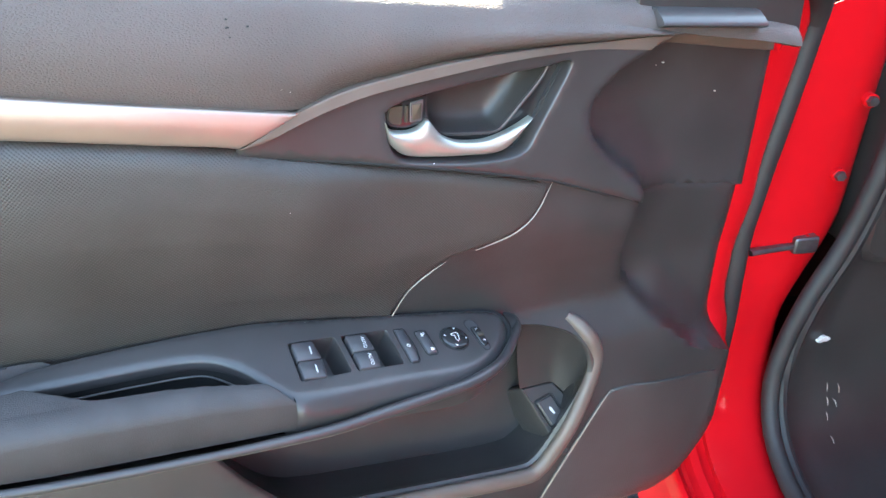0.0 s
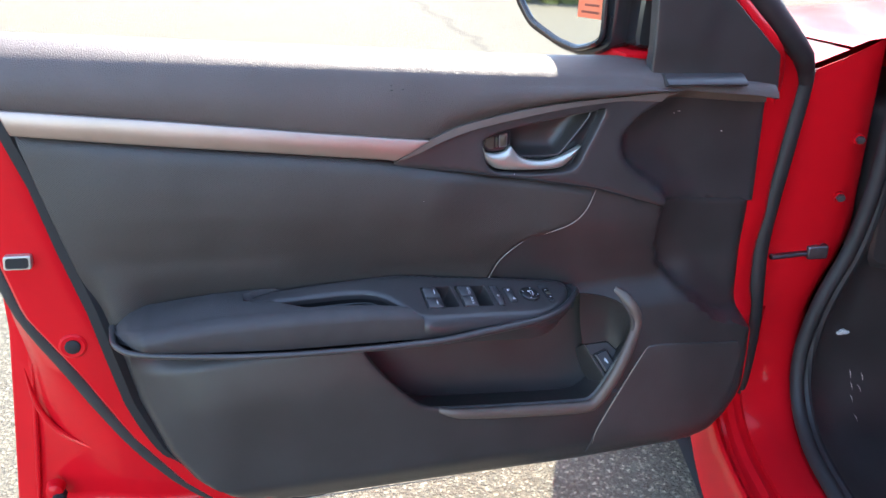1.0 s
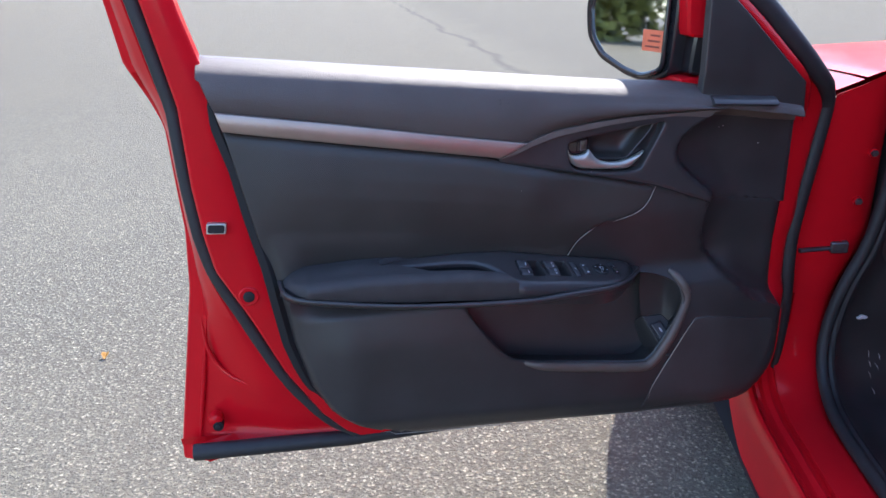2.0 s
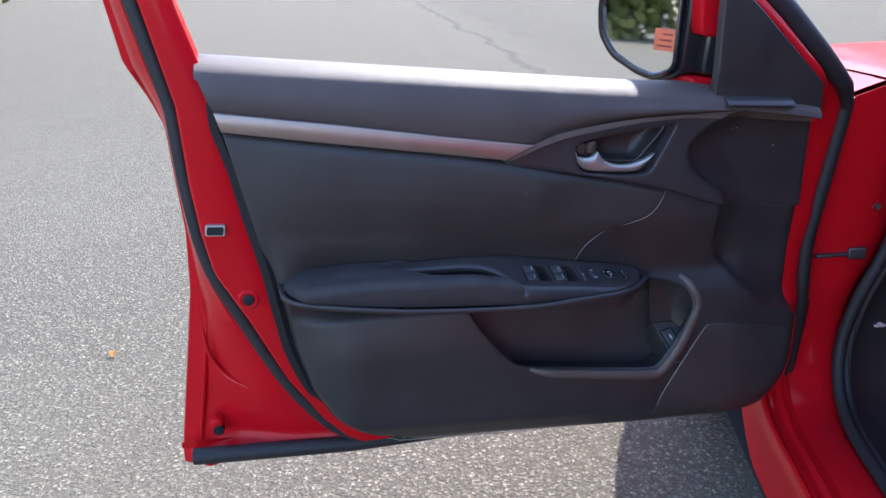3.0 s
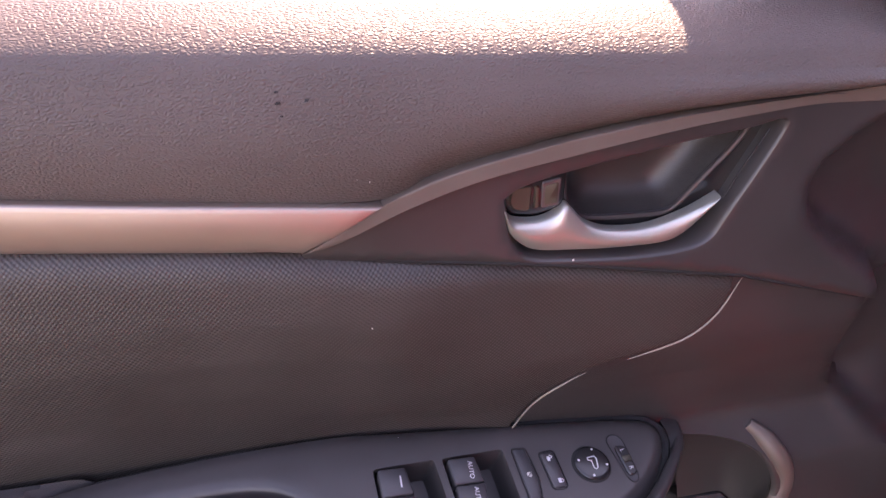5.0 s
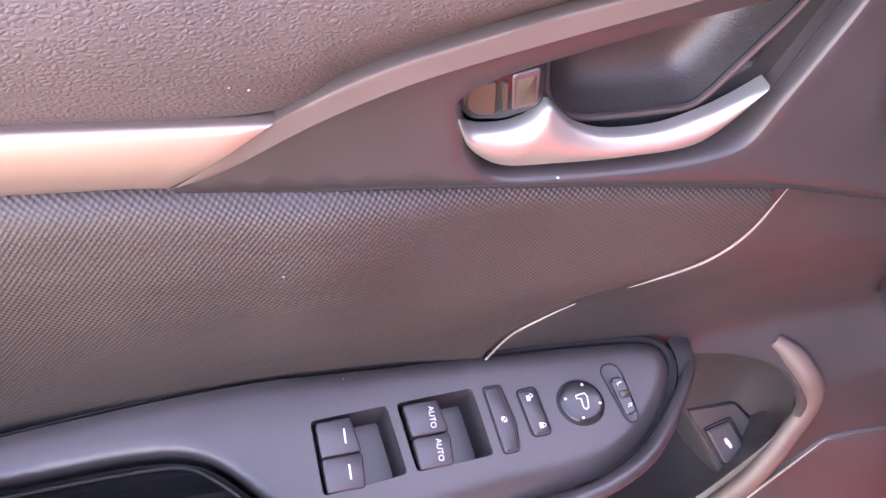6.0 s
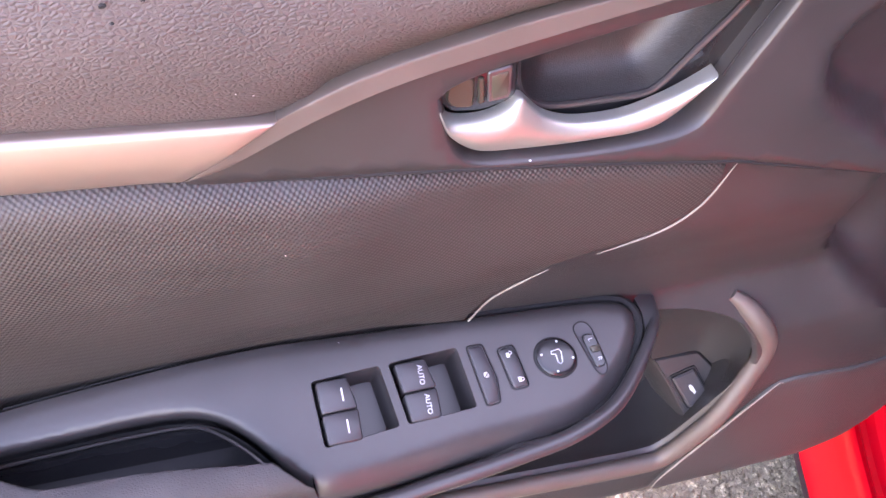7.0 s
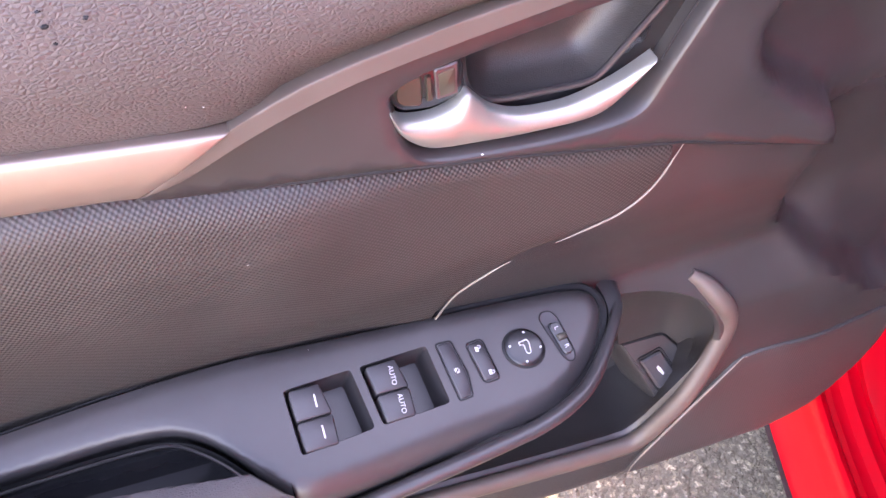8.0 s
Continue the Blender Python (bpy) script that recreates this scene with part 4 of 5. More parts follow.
lp = rounded([(-0.0122, 0.0073), (0.0074, 0.0136), (0.0203, -0.0143), (0.0007, -0.0206)], 0.002, 4)
part("key_gap", tube([seat(a, b, 0.0004) for a, b in lp + lp[:1]], 0.0009, 5), DEEP, release)
part("car_mark", solid([(0.0012, -0.0006), (0.0028, 0.0006), (0.0052, -0.0026), (0.0070, -0.0066), (0.0056, -0.0078), (0.0040, -0.0054), (0.0024, -0.0040)], seat, [(0, 0.003), (0, 0.0037)]), WHITE, release)

# ---- red door metal ----
SEAL_I = [(0.27, -0.20), (0.30, -0.205), (0.335, -0.215), (0.36, -0.262), (0.395, -0.296), (0.475, -0.348), (0.573, -0.393), (0.656, -0.437), (0.715, -0.448), (0.787, -0.456), (0.90, -0.461), (1.024, -0.488), (1.33, -0.56)]
SEAL_O = [(0.27, -0.49), (0.306, -0.49), (0.322, -0.30), (0.339, -0.250), (0.372, -0.298), (0.435, -0.352), (0.527, -0.400), (0.623, -0.444), (0.701, -0.464), (0.791, -0.473), (0.89, -0.479), (1.024, -0.512), (1.33, -0.585)]
REAR = [(0.272, -0.539), (0.30, -0.538), (0.474, -0.510), (0.588, -0.492), (0.687, -0.487), (0.781, -0.493), (0.854, -0.497), (0.894, -0.513), (0.949, -0.543), (1.021, -0.555), (1.33, -0.61)]
SASH = [(0.27, 0.0), (0.334, -0.09), (0.345, -0.165), (0.369, -0.225), (0.402, -0.265), (0.45, -0.295), (0.60, -0.335), (0.736, -0.36), (0.892, -0.395), (0.956, -0.424), (1.023, -0.444), (1.33, -0.52)]
rows, rows2 = [], []
for z in np.concatenate([np.linspace(0.272, 0.42, 30), np.linspace(0.43, 1.33, 70)]):
    xs_, xi, xo, xr = (float(at(z, t)) for t in (SASH, SEAL_I, SEAL_O, REAR))
    y0 = 0.016
    low = float(step(0.62 - z, 0.0, 0.25))
    if z > 0.348:
        rows.append([(xs_, 0.05, z), (xs_, y0, z), (xs_ - 0.004, y0 - 0.004, z), ((xs_ + xi) / 2, y0 - 0.008, z), (xi + 0.004, 0.008, z), (xi, 0.012, z), (xi - 0.003, 0.045, z)])
    w = xo - xr
    ridge = 0.012 * low * float(step(w, 0.06, 0.12))
    zi = max(z, 0.302)
    rows2.append([(xo + 0.004, 0.055, zi), (xo - w * 0.12, 0.052 + 0.01 * low, zi), (xo - w * 0.35, 0.068 + 0.015 * low - ridge, zi), (xo - w * 0.6, 0.086 + 0.012 * low, zi), (xr + min(0.03, w * 0.35), 0.105 + 0.008 * low, z),
                  (xr + min(0.022, w * 0.3), 0.118, z), (xr + 0.006, 0.122, z), (xr, 0.126, z), (xr - 0.002, 0.133, z), (xr + 0.003, 0.139, z), (xr + 0.006 + 0.044 * float(step(z, 0.30, 0.36)), 0.146, z)])
front_door = part("front_door", mesh_grid(rows), RED, red_car, "glossy red painted inner door frame")
part("outer_flange", mesh_grid(rows2), RED, front_door, "glossy red painted door edge")
sealpts = []
for z in np.concatenate([np.linspace(0.335, 0.42, 16), np.linspace(0.43, 1.33, 50)]):
    sealpts.append(((float(at(z, SEAL_I)) + float(at(z, SEAL_O))) / 2, 0.034, z))
part("door_seal", tube(sealpts, [0.011] * len(sealpts), 10, 0.9, (0, 1, 0)), RUBBER, front_door, "black rubber door seal")
part("bottom_seal", tube([(-0.512, 0.066, 0.317), (-0.40, 0.058, 0.319), (-0.25, 0.047, 0.321), (-0.16, 0.042, 0.324), (0.1, 0.055, 0.327), (0.40, 0.06, 0.332)], [0.014, 0.014, 0.013, 0.010, 0.008, 0.008], 12), RUBBER, front_door)
# skin and closing faces
skin = []
for t in np.linspace(0, 1, 30):
    row = []
    for u in np.linspace(0, 1, 16):
        x = -0.53 + u * 1.075
        z = 0.283 + t * (float(at(x, BELT)) - 0.03 - 0.283)
        y = 0.150 + 0.035 * math.sin(math.pi * min(1, t * 0.9)) - 0.05 * step(t, 0.9, 1.0)
        row.append((max(x, float(at(z, REAR)) + 0.004), y - 0.011 * (u < 0.01), z))
    skin.append(row)
part("door_skin", mesh_grid(skin), RED, front_door)
rows = []
for x in np.linspace(-0.536, 0.54, 30):
    rows.append([(x, 0.146, 0.304), (x, 0.115, 0.304), (x, 0.085 if x > -0.2 else 0.105, 0.310), (x, 0.06 if x > -0.2 else 0.10, 0.325)])
part("door_bottom", mesh_grid(rows), RED, front_door)
rows = []
FRONT = [(0.336, 0.470), (0.352, 0.505), (0.372, 0.526), (0.41, 0.539), (0.505, 0.538), (0.594, 0.537), (0.668, 0.546), (0.749, 0.557), (0.846, 0.574), (0.88, 0.58)]
for z in np.concatenate([np.linspace(0.336, 0.40, 10), np.linspace(0.42, 0.893, 26)]):
    xc, xf = float(at(z, CARD_R)), float(at(z, FRONT))
    w = float(step(z, 0.655, 0.70))
    ty = float(trim_y(xc - 0.006, min(z, 0.69))) * (1 - w) + 0.052 * w
    rows.append([(xc - 0.04, ty + 0.04, z), (xc - 0.001, ty + 0.008, z), (xc + (xf - xc) * 0.15, ty + 0.006, z), (xc + (xf - xc) * 0.45, max(0.03, ty + 0.007), z), (xc + (xf - xc) * 0.85, max(0.046, ty + 0.009), z), (xf, max(0.052, ty + 0.012), z), (xf + 0.005, max(0.062, ty + 0.016), z), (xf + 0.007, 0.085, z), (xf + 0.004, 0.15, z)])
part("front_edge", mesh_grid(rows), RED, front_door, "red painted front edge of the door")
fseal = smooth([(0.555, 0.072, 0.345), (0.560, 0.072, 0.40), (0.557, 0.072, 0.505), (0.553, 0.072, 0.594), (0.561, 0.072, 0.668), (0.574, 0.072, 0.749), (0.586, 0.072, 0.830), (0.585, 0.068, 0.858)], 50)
part("front_seal", tube(fseal, [0.006 + 0.007 * float(step(i, 0, 14)) for i in range(50)], 10, 1.0, (0, 1, 0)), RUBBER, front_door, "black rubber seal along the front edge")

bead = [(float(at(z, REAR)) + 0.030, 0.1085, z) for z in np.linspace(0.312, 0.545, 30)]
part("pressed_bead", tube(bead, [0.0006 + 0.0028 * math.sin(math.pi * (i + 1) / 31) ** 0.5 for i in range(30)], 8), RED, front_door)
bead = smooth([(-0.478, 0.100, 0.545), (-0.472, 0.0965, 0.49), (-0.452, 0.0905, 0.452), (-0.42, 0.0805, 0.430), (-0.38, 0.0705, 0.412)], 30)
part("pressed_crease", tube(bead, [0.0006 + 0.0036 * math.sin(math.pi * i / 29) for i in range(30)], 8), RED, front_door)

# latch, screws and plugs on the door edge
latch = part("latch", solid(rounded([(-0.440, 0.734), (-0.412, 0.732), (-0.414, 0.716), (-0.442, 0.718)], 0.003, 3), xz, [(0, -0.03), (0, 0.0), (0.001, 0.001)]), CHROME, front_door, "bright steel door latch with dark slot")
part("latch_slot", solid(rounded([(-0.4375, 0.7318), (-0.4145, 0.7300), (-0.4165, 0.7182), (-0.4395, 0.7200)], 0.003, 3), xz, [(0, -0.01), (0, 0.0016)]), DEEP, front_door)


def plug(x, y, z, r, material, name, label=""):
    ob = part(name, solid(disc(x, z, r, 20, 0.9), lambda a, b, h: (a, y - h, b), [(0, -0.012), (0, 0.001), (r * 0.15, 0.003), (r * 0.4, 0.002)]), material, front_door, label)
    part("plug_core", solid(disc(x, z, r * 0.55, 14, 0.9), lambda a, b, h: (a, y - h, b), [(0, 0.0), (0, 0.004), (r * 0.1, 0.005)]), DEEP, front_door)


plug(-0.392, 0.008, 0.613, 0.0175, RED, "edge_plug", "rubber plug in a red dimple")
plug(-0.470, 0.082, 0.352, 0.010, DEEP, "screw_plug")
part("bump_stop", solid(disc(-0.474, 0.362, 0.014, 20, 0.9), lambda a, b, h: (a, 0.088 - h, b), [(0, -0.01), (0.002, 0.004), (0.006, 0.007)]), RED, front_door)

# ---- mirror, sail panel and window frame ----
sail_t = smooth([(0.320, 1.066), (0.350, 1.034), (0.403, 0.986), (0.453, 0.938), (0.500, 0.892)], 30)
sail_b = smooth([(0.320, 0.872), (0.35, 0.868), (0.40, 0.862), (0.45, 0.856), (0.503, 0.848)], 30)
part("sail_panel", sheet(sail_t, sail_b, 24, 20, lambda x, z, u, v: 0.008 - 0.004 * step(0.42 - x, 0, 0.04) * step(z, 0.885, 0.92), 0.004, 0.012), PLASTIC, front_door, "black plastic triangular mirror sail panel")
FRAME = smooth([(0.05, 1.295), (0.20, 1.170), (0.30, 1.082), (0.354, 1.031), (0.407, 0.984), (0.457, 0.935), (0.503, 0.890), (0.519, 0.866), (0.530, 0.835), (0.536, 0.79)], 40)
rows = []
for x in np.linspace(0.334, 0.444, 16):
    z = 0.8785 - 0.06 * (x - 0.334)
    rows.append([(x, 0.012, z + 0.0025), (x, 0.002, z + 0.0015), (x, -0.006, z - 0.0035), (x, -0.0105, z - 0.0070), (x, -0.0115, z - 0.0095), (x, -0.006, z - 0.0120)])
rows = [[(0.332, p[1] + 0.012, p[2]) for p in rows[0]]] + rows + [[(0.447, p[1] + 0.014, p[2]) for p in rows[-1]]]
part("belt_ledge", mesh_grid(rows), SATIN, front_door, "smooth black ledge under the mirror sail")
rows = []
for i, (a, b) in enumerate(FRAME):
    y = 0.048 * float(step(i, 31, 39))
    rows.append([(a - 0.004, 0.02 + y, b - 0.003), (a + 0.002, 0.015 + y, b + 0.002), (a + 0.009, 0.017 + y, b + 0.006), (a + 0.014, 0.022 + y, b + 0.009), (a + 0.016, 0.05 + y, b + 0.010)])
part("front_frame", mesh_grid(rows), RED, front_door, "red painted window frame leg")
fs = [(a + 0.030, 0.042, b + 0.020) for a, b in FRAME[:-10]] + [(0.556, 0.048, 0.890), (0.576, 0.060, 0.868), (0.586, 0.070, 0.845)]
part("frame_seal", tube(smooth(fs, 46), [0.019 - 0.006 * float(step(i, 34, 45)) for i in range(46)], 10), RUBBER, front_door, "black rubber seal of the window frame")
part("top_rail", tube(smooth([(-0.545, 0.035, 1.30), (-0.52, 0.035, 1.335), (-0.3, 0.035, 1.35), (-0.1, 0.035, 1.338), (0.06, 0.035, 1.295)], 30), 0.02, 8), RED, front_door)

# glass plane: from its inboard edge by the sail to its outboard edge, facing the rear
G0, G1 = Vector((0.292, 0.085, 0)), Vector((0.247, 0.270, 0))
GX = (G1 - G0).normalized()
GN = Vector((-GX.y, GX.x, 0)) if -GX.y < 0 else Vector((GX.y, -GX.x, 0))


def glass(a, b, h):
    """a outboard from the inboard edge, b up in metres above ground, h out of the glass."""
    p = G0 + GX * a + GN * (h - (b - 0.98) * 0.05)
    return (p.x, p.y, b)


GLOOP = rounded([(0.0, 0.915), (0.02, 0.905), (0.052, 0.897), (0.10, 0.904), (0.165, 0.924), (0.197, 0.952), (0.206, 1.0), (0.196, 1.05), (0.165, 1.068), (0.01, 1.072), (0.0, 1.06)], 0.012, 4)
HL = rounded([(-0.012, 0.905), (0.02, 0.892), (0.055, 0.885), (0.105, 0.890), (0.185, 0.912), (0.228, 0.948), (0.238, 1.0), (0.225, 1.06), (0.185, 1.088), (0.0, 1.092), (-0.014, 1.07)], 0.015, 4)
mirror = part("door_mirror", solid(HL, glass, [(0.035, -0.10), (0.012, -0.085), (0.002, -0.045), (0.0, -0.010), (0.003, -0.006)]), GLOSSB, red_car, "black and red door mirror housing")
part("mirror_glass", solid(GLOOP, glass, [(0, -0.004), (0, 0.0), (0.001, 0.001)]), MIRROR, mirror)
part("glass_frame", tube([glass(a, b, 0.001) for a, b in GLOOP + GLOOP[:1]], 0.004, 8), GLOSSB, mirror)
part("mirror_cap", solid([(a * 0.97 + 0.002, 1.0 + (b - 1.0) * 0.97) for a, b in HL], glass, [(0.045, -0.125), (0.018, -0.110), (0.0, -0.07), (-0.004, -0.05)]), RED, mirror, "red painted mirror cap")
part("mirror_foot", solid(rounded([(0.300, 0.876), (0.395, 0.868), (0.395, 0.898), (0.300, 0.903)], 0.006, 3), lambda a, b, h: (a, 0.05 - h, b), [(0, -0.10), (0, 0.0), (0.003, 0.006)]), RED, mirror, "red painted mirror foot")
part("mirror_arm", solid(rounded([(0.318, 0.905), (0.395, 0.902), (0.395, 1.0), (0.330, 1.02)], 0.012, 3), lambda a, b, h: (a, 0.055 - h, b), [(0, -0.09), (0, 0.0), (0.004, 0.004)]), GLOSSB, mirror)
part("mirror_cap_front", solid(rounded([(0.308, 0.965), (0.36, 0.962), (0.36, 1.09), (0.300, 1.09)], 0.012, 3), lambda a, b, h: (a, 0.048 - h, b), [(0, -0.09), (0, 0.0), (0.004, 0.004)]), RED, mirror)
stick = part("sticker", solid([(0.004, 0.938), (0.056, 0.938), (0.056, 0.972), (0.004, 0.972)], glass, [(0, 0.0009), (0, 0.0014)]), ORANGE, mirror, "orange sticker with unreadable print")
for i in range(3):
    part("print_bar", solid([(0.012, 0.944 + 0.009 * i), (0.048 - 0.006 * i, 0.944 + 0.009 * i), (0.048 - 0.006 * i, 0.947 + 0.009 * i), (0.012, 0.947 + 0.009 * i)], glass, [(0, 0.0012), (0, 0.0017)]), BARS, mirror)

# ---- the car body: u forward, v inward from its flank, z up ----
CO = Vector((0.42, -0.01, 0))
CF = Vector((0.27, 0.963, 0)).normalized()
CR = Vector((CF.y, -CF.x, 0))


def car(u, v, z):
    p = CO + CF * u + CR * v
    return (p.x, p.y, z)



def top_z(u, v):
    """Height of wing and bonnet."""
    w = min(v, 1.76 - v)
    z = 0.800 + 0.40 * min(w, 0.25) + 0.05 * max(0, min(w, 0.88) - 0.25)
    return z - 0.045 * max(0, u - 0.15) - 0.16 * max(0, u - 0.65) ** 2


# sill sweeping up into the hinge pillar
PATHUZ = smooth([(-1.05, 0.300), (-0.5, 0.300), (-0.1, 0.298), (0.0, 0.298), (0.065, 0.310), (0.110, 0.345), (0.132, 0.40), (0.140, 0.48), (0.140, 0.60), (0.136, 0.75), (0.13, 0.90)], 90)
PROFILE = [(0.030, -0.14), (0.028, -0.04), (0.029, -0.012), (0.032, -0.003), (0.037, 0.0), (0.044, -0.004), (0.050, -0.012), (0.058, -0.012), (0.064, -0.002), (0.076, 0.002), (0.086, -0.003), (0.098, -0.004),
           (0.106, 0.004), (0.14, 0.006), (0.18, 0.004), (0.205, -0.002), (0.225, -0.010), (0.245, -0.03)]
rows = []
for i, (u, z) in enumerate(PATHUZ):
    a = PATHUZ[max(i - 1, 0)]
    b = PATHUZ[min(i + 1, len(PATHUZ) - 1)]
    t = (b - a) / np.linalg.norm(b - a)
    n = np.array([-t[1], t[0]])
    vmin = 0.028 + 0.100 * float(step(z, 0.36, 0.44))
    rows.append([car(u + n[0] * h + (0.03 if v < vmin - 0.02 else 0), max(v, vmin), min(z + n[1] * h, top_z(0.14, max(v, vmin)) - 0.003)) for v, h in ((0.046 + (v - 0.03) * (0.78 + 0.22 * float(step(z, 0.45, 0.62))) + 0.010 * float(step(0.11 - v, 0, 0.02)), h) for v, h in PROFILE)])
part("sill_and_pillar", mesh_grid(rows), RED, red_car, "glossy red sill rising into the hinge pillar")
SEALP = smooth([(-1.05, 0.175, 0.315), (-0.3, 0.175, 0.313), (-0.05, 0.178, 0.312), (0.05, 0.185, 0.325), (0.100, 0.188, 0.37), (0.116, 0.194, 0.43), (0.120, 0.213, 0.51), (0.120, 0.242, 0.59), (0.117, 0.258, 0.68), (0.112, 0.264, 0.78), (0.105, 0.268, 0.88)], 80)
part("opening_seal", tube([car(*p) for p in SEALP], 0.011, 10), RUBBER, red_car, "black rubber seal round the door opening")
part("opening_seal_lip", tube([car(p[0] + 0.002, p[1] + 0.016, p[2] - 0.002) for p in SEALP], 0.008, 8), RUBBER, red_car)
# kick panel and cabin side behind the seal
rows = []
for p in SEALP:
    lo = 1 - float(step(p[2], 0.33, 0.45))
    rows.append([car(p[0], p[1] + 0.016, p[2]), car(p[0] + 0.012, p[1] + 0.03, p[2] - 0.01 * lo), car(p[0] + 0.026, p[1] + 0.08, p[2] - 0.03 * lo), car(p[0] + 0.05, p[1] + 0.2, p[2] - 0.05 * lo), car(p[0] + 0.11, p[1] + 0.5, p[2] - 0.07 * lo)])
part("kick_panel", mesh_grid(rows), PLASTIC, red_car, "black plastic footwell side panel")
rows = [[car(u, v, z) for v in (0.22, 0.5, 0.9)] for u, z in ((-1.05, 0.24), (0.2, 0.22), (0.55, 0.25), (0.6, 0.72))]
part("footwell_floor", mesh_grid(rows), RUBBER, red_car, "dark footwell floor")
part("dash_side", solid(rounded([(0.27, 0.55), (0.60, 0.55), (0.60, 0.80), (0.27, 0.80)], 0.04, 4), lambda a, b, h: car(0.13 - h, a, b), [(0, -0.35), (0, -0.01), (0.012, 0.0)]), PLASTIC, red_car, "black dashboard end")

# white bonnet mark and scratches on the footwell side
mark = [(-0.0100, -0.0028), (-0.0104, 0.0004), (-0.0066, 0.0012), (-0.0036, 0.0040), (0.0026, 0.0042), (0.0056, 0.0014), (0.0100, 0.0006), (0.0104, -0.0024), (0.0068, -0.0028), (0.0058, -0.0040), (0.0040, -0.0040), (0.0030, -0.0028), (-0.0032, -0.0028), (-0.0042, -0.0040), (-0.0060, -0.0040), (-0.0070, -0.0028)]
part("release_mark", solid(mark, lambda a, b, h: (0.711 + a, 0.0495 - h, 0.443 + b), [(0, -0.004), (0, 0.001)]), WHITE, red_car, "white bonnet release mark")
rs = random.Random(5)
for x, y, z in ((0.727, 0.039, 0.372), (0.729, 0.034, 0.352), (0.727, 0.027, 0.333), (0.722, 0.006, 0.311), (0.752, 0.040, 0.362), (0.745, 0.034, 0.345)):
    a = rs.uniform(-0.5, 0.5)
    part("scratch", tube([(x - 0.010 * a, y - 0.0005, z + 0.007), (x + 0.001, y - 0.001, z + 0.001), (x + 0.010 * a, y - 0.0005 - 0.002, z - 0.007)], [0.0002, 0.0007, 0.0003], 5), SCUFF, red_car)

# check strap with bracket, and bolts
strap = part("check_strap", tube([car(0.128, 0.13, 0.577), car(0.133, 0.165, 0.579), car(0.135, 0.195, 0.581)], 0.006, 8, 0.7), STEEL, red_car, "dark steel door check strap")
part("strap_bracket", solid(rounded([(0.185, 0.572), (0.215, 0.573), (0.215, 0.594), (0.185, 0.592)], 0.003, 3), lambda a, b, h: car(0.135 - h, a, b), [(0, -0.01), (0, 0.006), (0.002, 0.008)]), STEEL, red_car)


def bolt(u, v, z, r=0.008):
    ob = part("hinge_bolt", solid(disc(v, z, r, 6), lambda a, b, h: car(u - h, a, b), [(0, -0.01), (0, 0.004), (0.001, 0.006)]), STEEL, red_car)
    part("washer", solid(disc(v, z, r * 1.25, 16), lambda a, b, h: car(u - h, a, b), [(0, -0.01), (0, 0.001)]), RED, ob)


for u, v, z in ((0.134, 0.221, 0.669), (0.134, 0.235, 0.756), (0.134, 0.203, 0.588), (0.134, 0.192, 0.578)):
    bolt(u, v, z, 0.007 if z > 0.6 else 0.005)
# deep-black sheet stands for the shade in the gap behind the door's front edge
part("hinge_gap_shade", mesh_grid([[car(0.16, 0.0, z), car(0.15, 0.09, z), car(0.141, 0.135, z)] for z in (0.34, 0.5, 0.7, 0.82)]), DEEP, red_car)

# front wing, bonnet, windscreen, pillars, roof, rear side
rows = []
for u in np.linspace(0.145, 1.60, 34):
    taper = 0.30 * max(0, (u - 0.75) / 0.8) ** 2
    v0 = taper - 0.03 * math.exp(-((u - 0.8) / 0.3) ** 2)
    zt = top_z(u, v0 + 0.04)
    row = [car(u, v0 + 0.05, 0.17 + 0.15 * (1 - float(step(u, 0.2, 0.5)))), car(u, v0 + 0.0, 0.33), car(u, v0 - 0.005, 0.60), car(u, v0 + 0.002, zt - 0.10), car(u, v0 + 0.005, zt - 0.06), car(u, v0 + 0.011, zt - 0.035), car(u, v0 + 0.02, zt - 0.0165), car(u, v0 + 0.031, zt - 0.006), car(u, v0 + 0.043, zt + 0.0005)]
    row += [car(u, v, top_z(u, v)) for v in np.linspace(v0 + 0.06, 0.205, 8)]
    rows.append(row)
part("front_wing", mesh_grid(rows), RED, red_car, "glossy red front wing")
rows = []
for u in np.linspace(0.145, 1.62, 30):
    rows.append([car(u, v, top_z(u, v) + 0.002) for v in np.concatenate([[0.2085, 0.211], np.linspace(0.23, 1.55, 18)])])
part("bonnet", mesh_grid(rows), RED, red_car, "sunlit red bonnet")
part("bonnet_gap", tube([car(u, 0.207, top_z(u, 0.207) - 0.004) for u in np.linspace(0.20, 1.5, 20)], 0.004, 6), DEEP, red_car)
part("bumper", mesh_grid([[car(u, v, z) for z, u in ((0.2, 1.60), (0.4, 1.66), (0.6, 1.66), (0.76, 1.60))] for v in np.linspace(0.3, 1.5, 10)]), RED, red_car)
rows = [[car(0.25 - 0.78 * t, 0.40 - 0.08 * t + (1.0 + 0.1 * t) * s, 0.90 + 0.46 * t + 0.03 * math.sin(math.pi * s)) for s in np.linspace(0, 1, 12)] for t in np.linspace(0, 1, 10)]
part("windscreen", mesh_grid(rows), GLASS, red_car, "dark tinted windscreen")
part("front_pillar", tube([car(u, v, z) for u, v, z in ((0.24, 0.37, 0.90), (0.12, 0.36, 0.985), (-0.14, 0.33, 1.13), (-0.38, 0.28, 1.29), (-0.55, 0.30, 1.36))], 0.035, 10), RED, red_car, "red windscreen pillar")
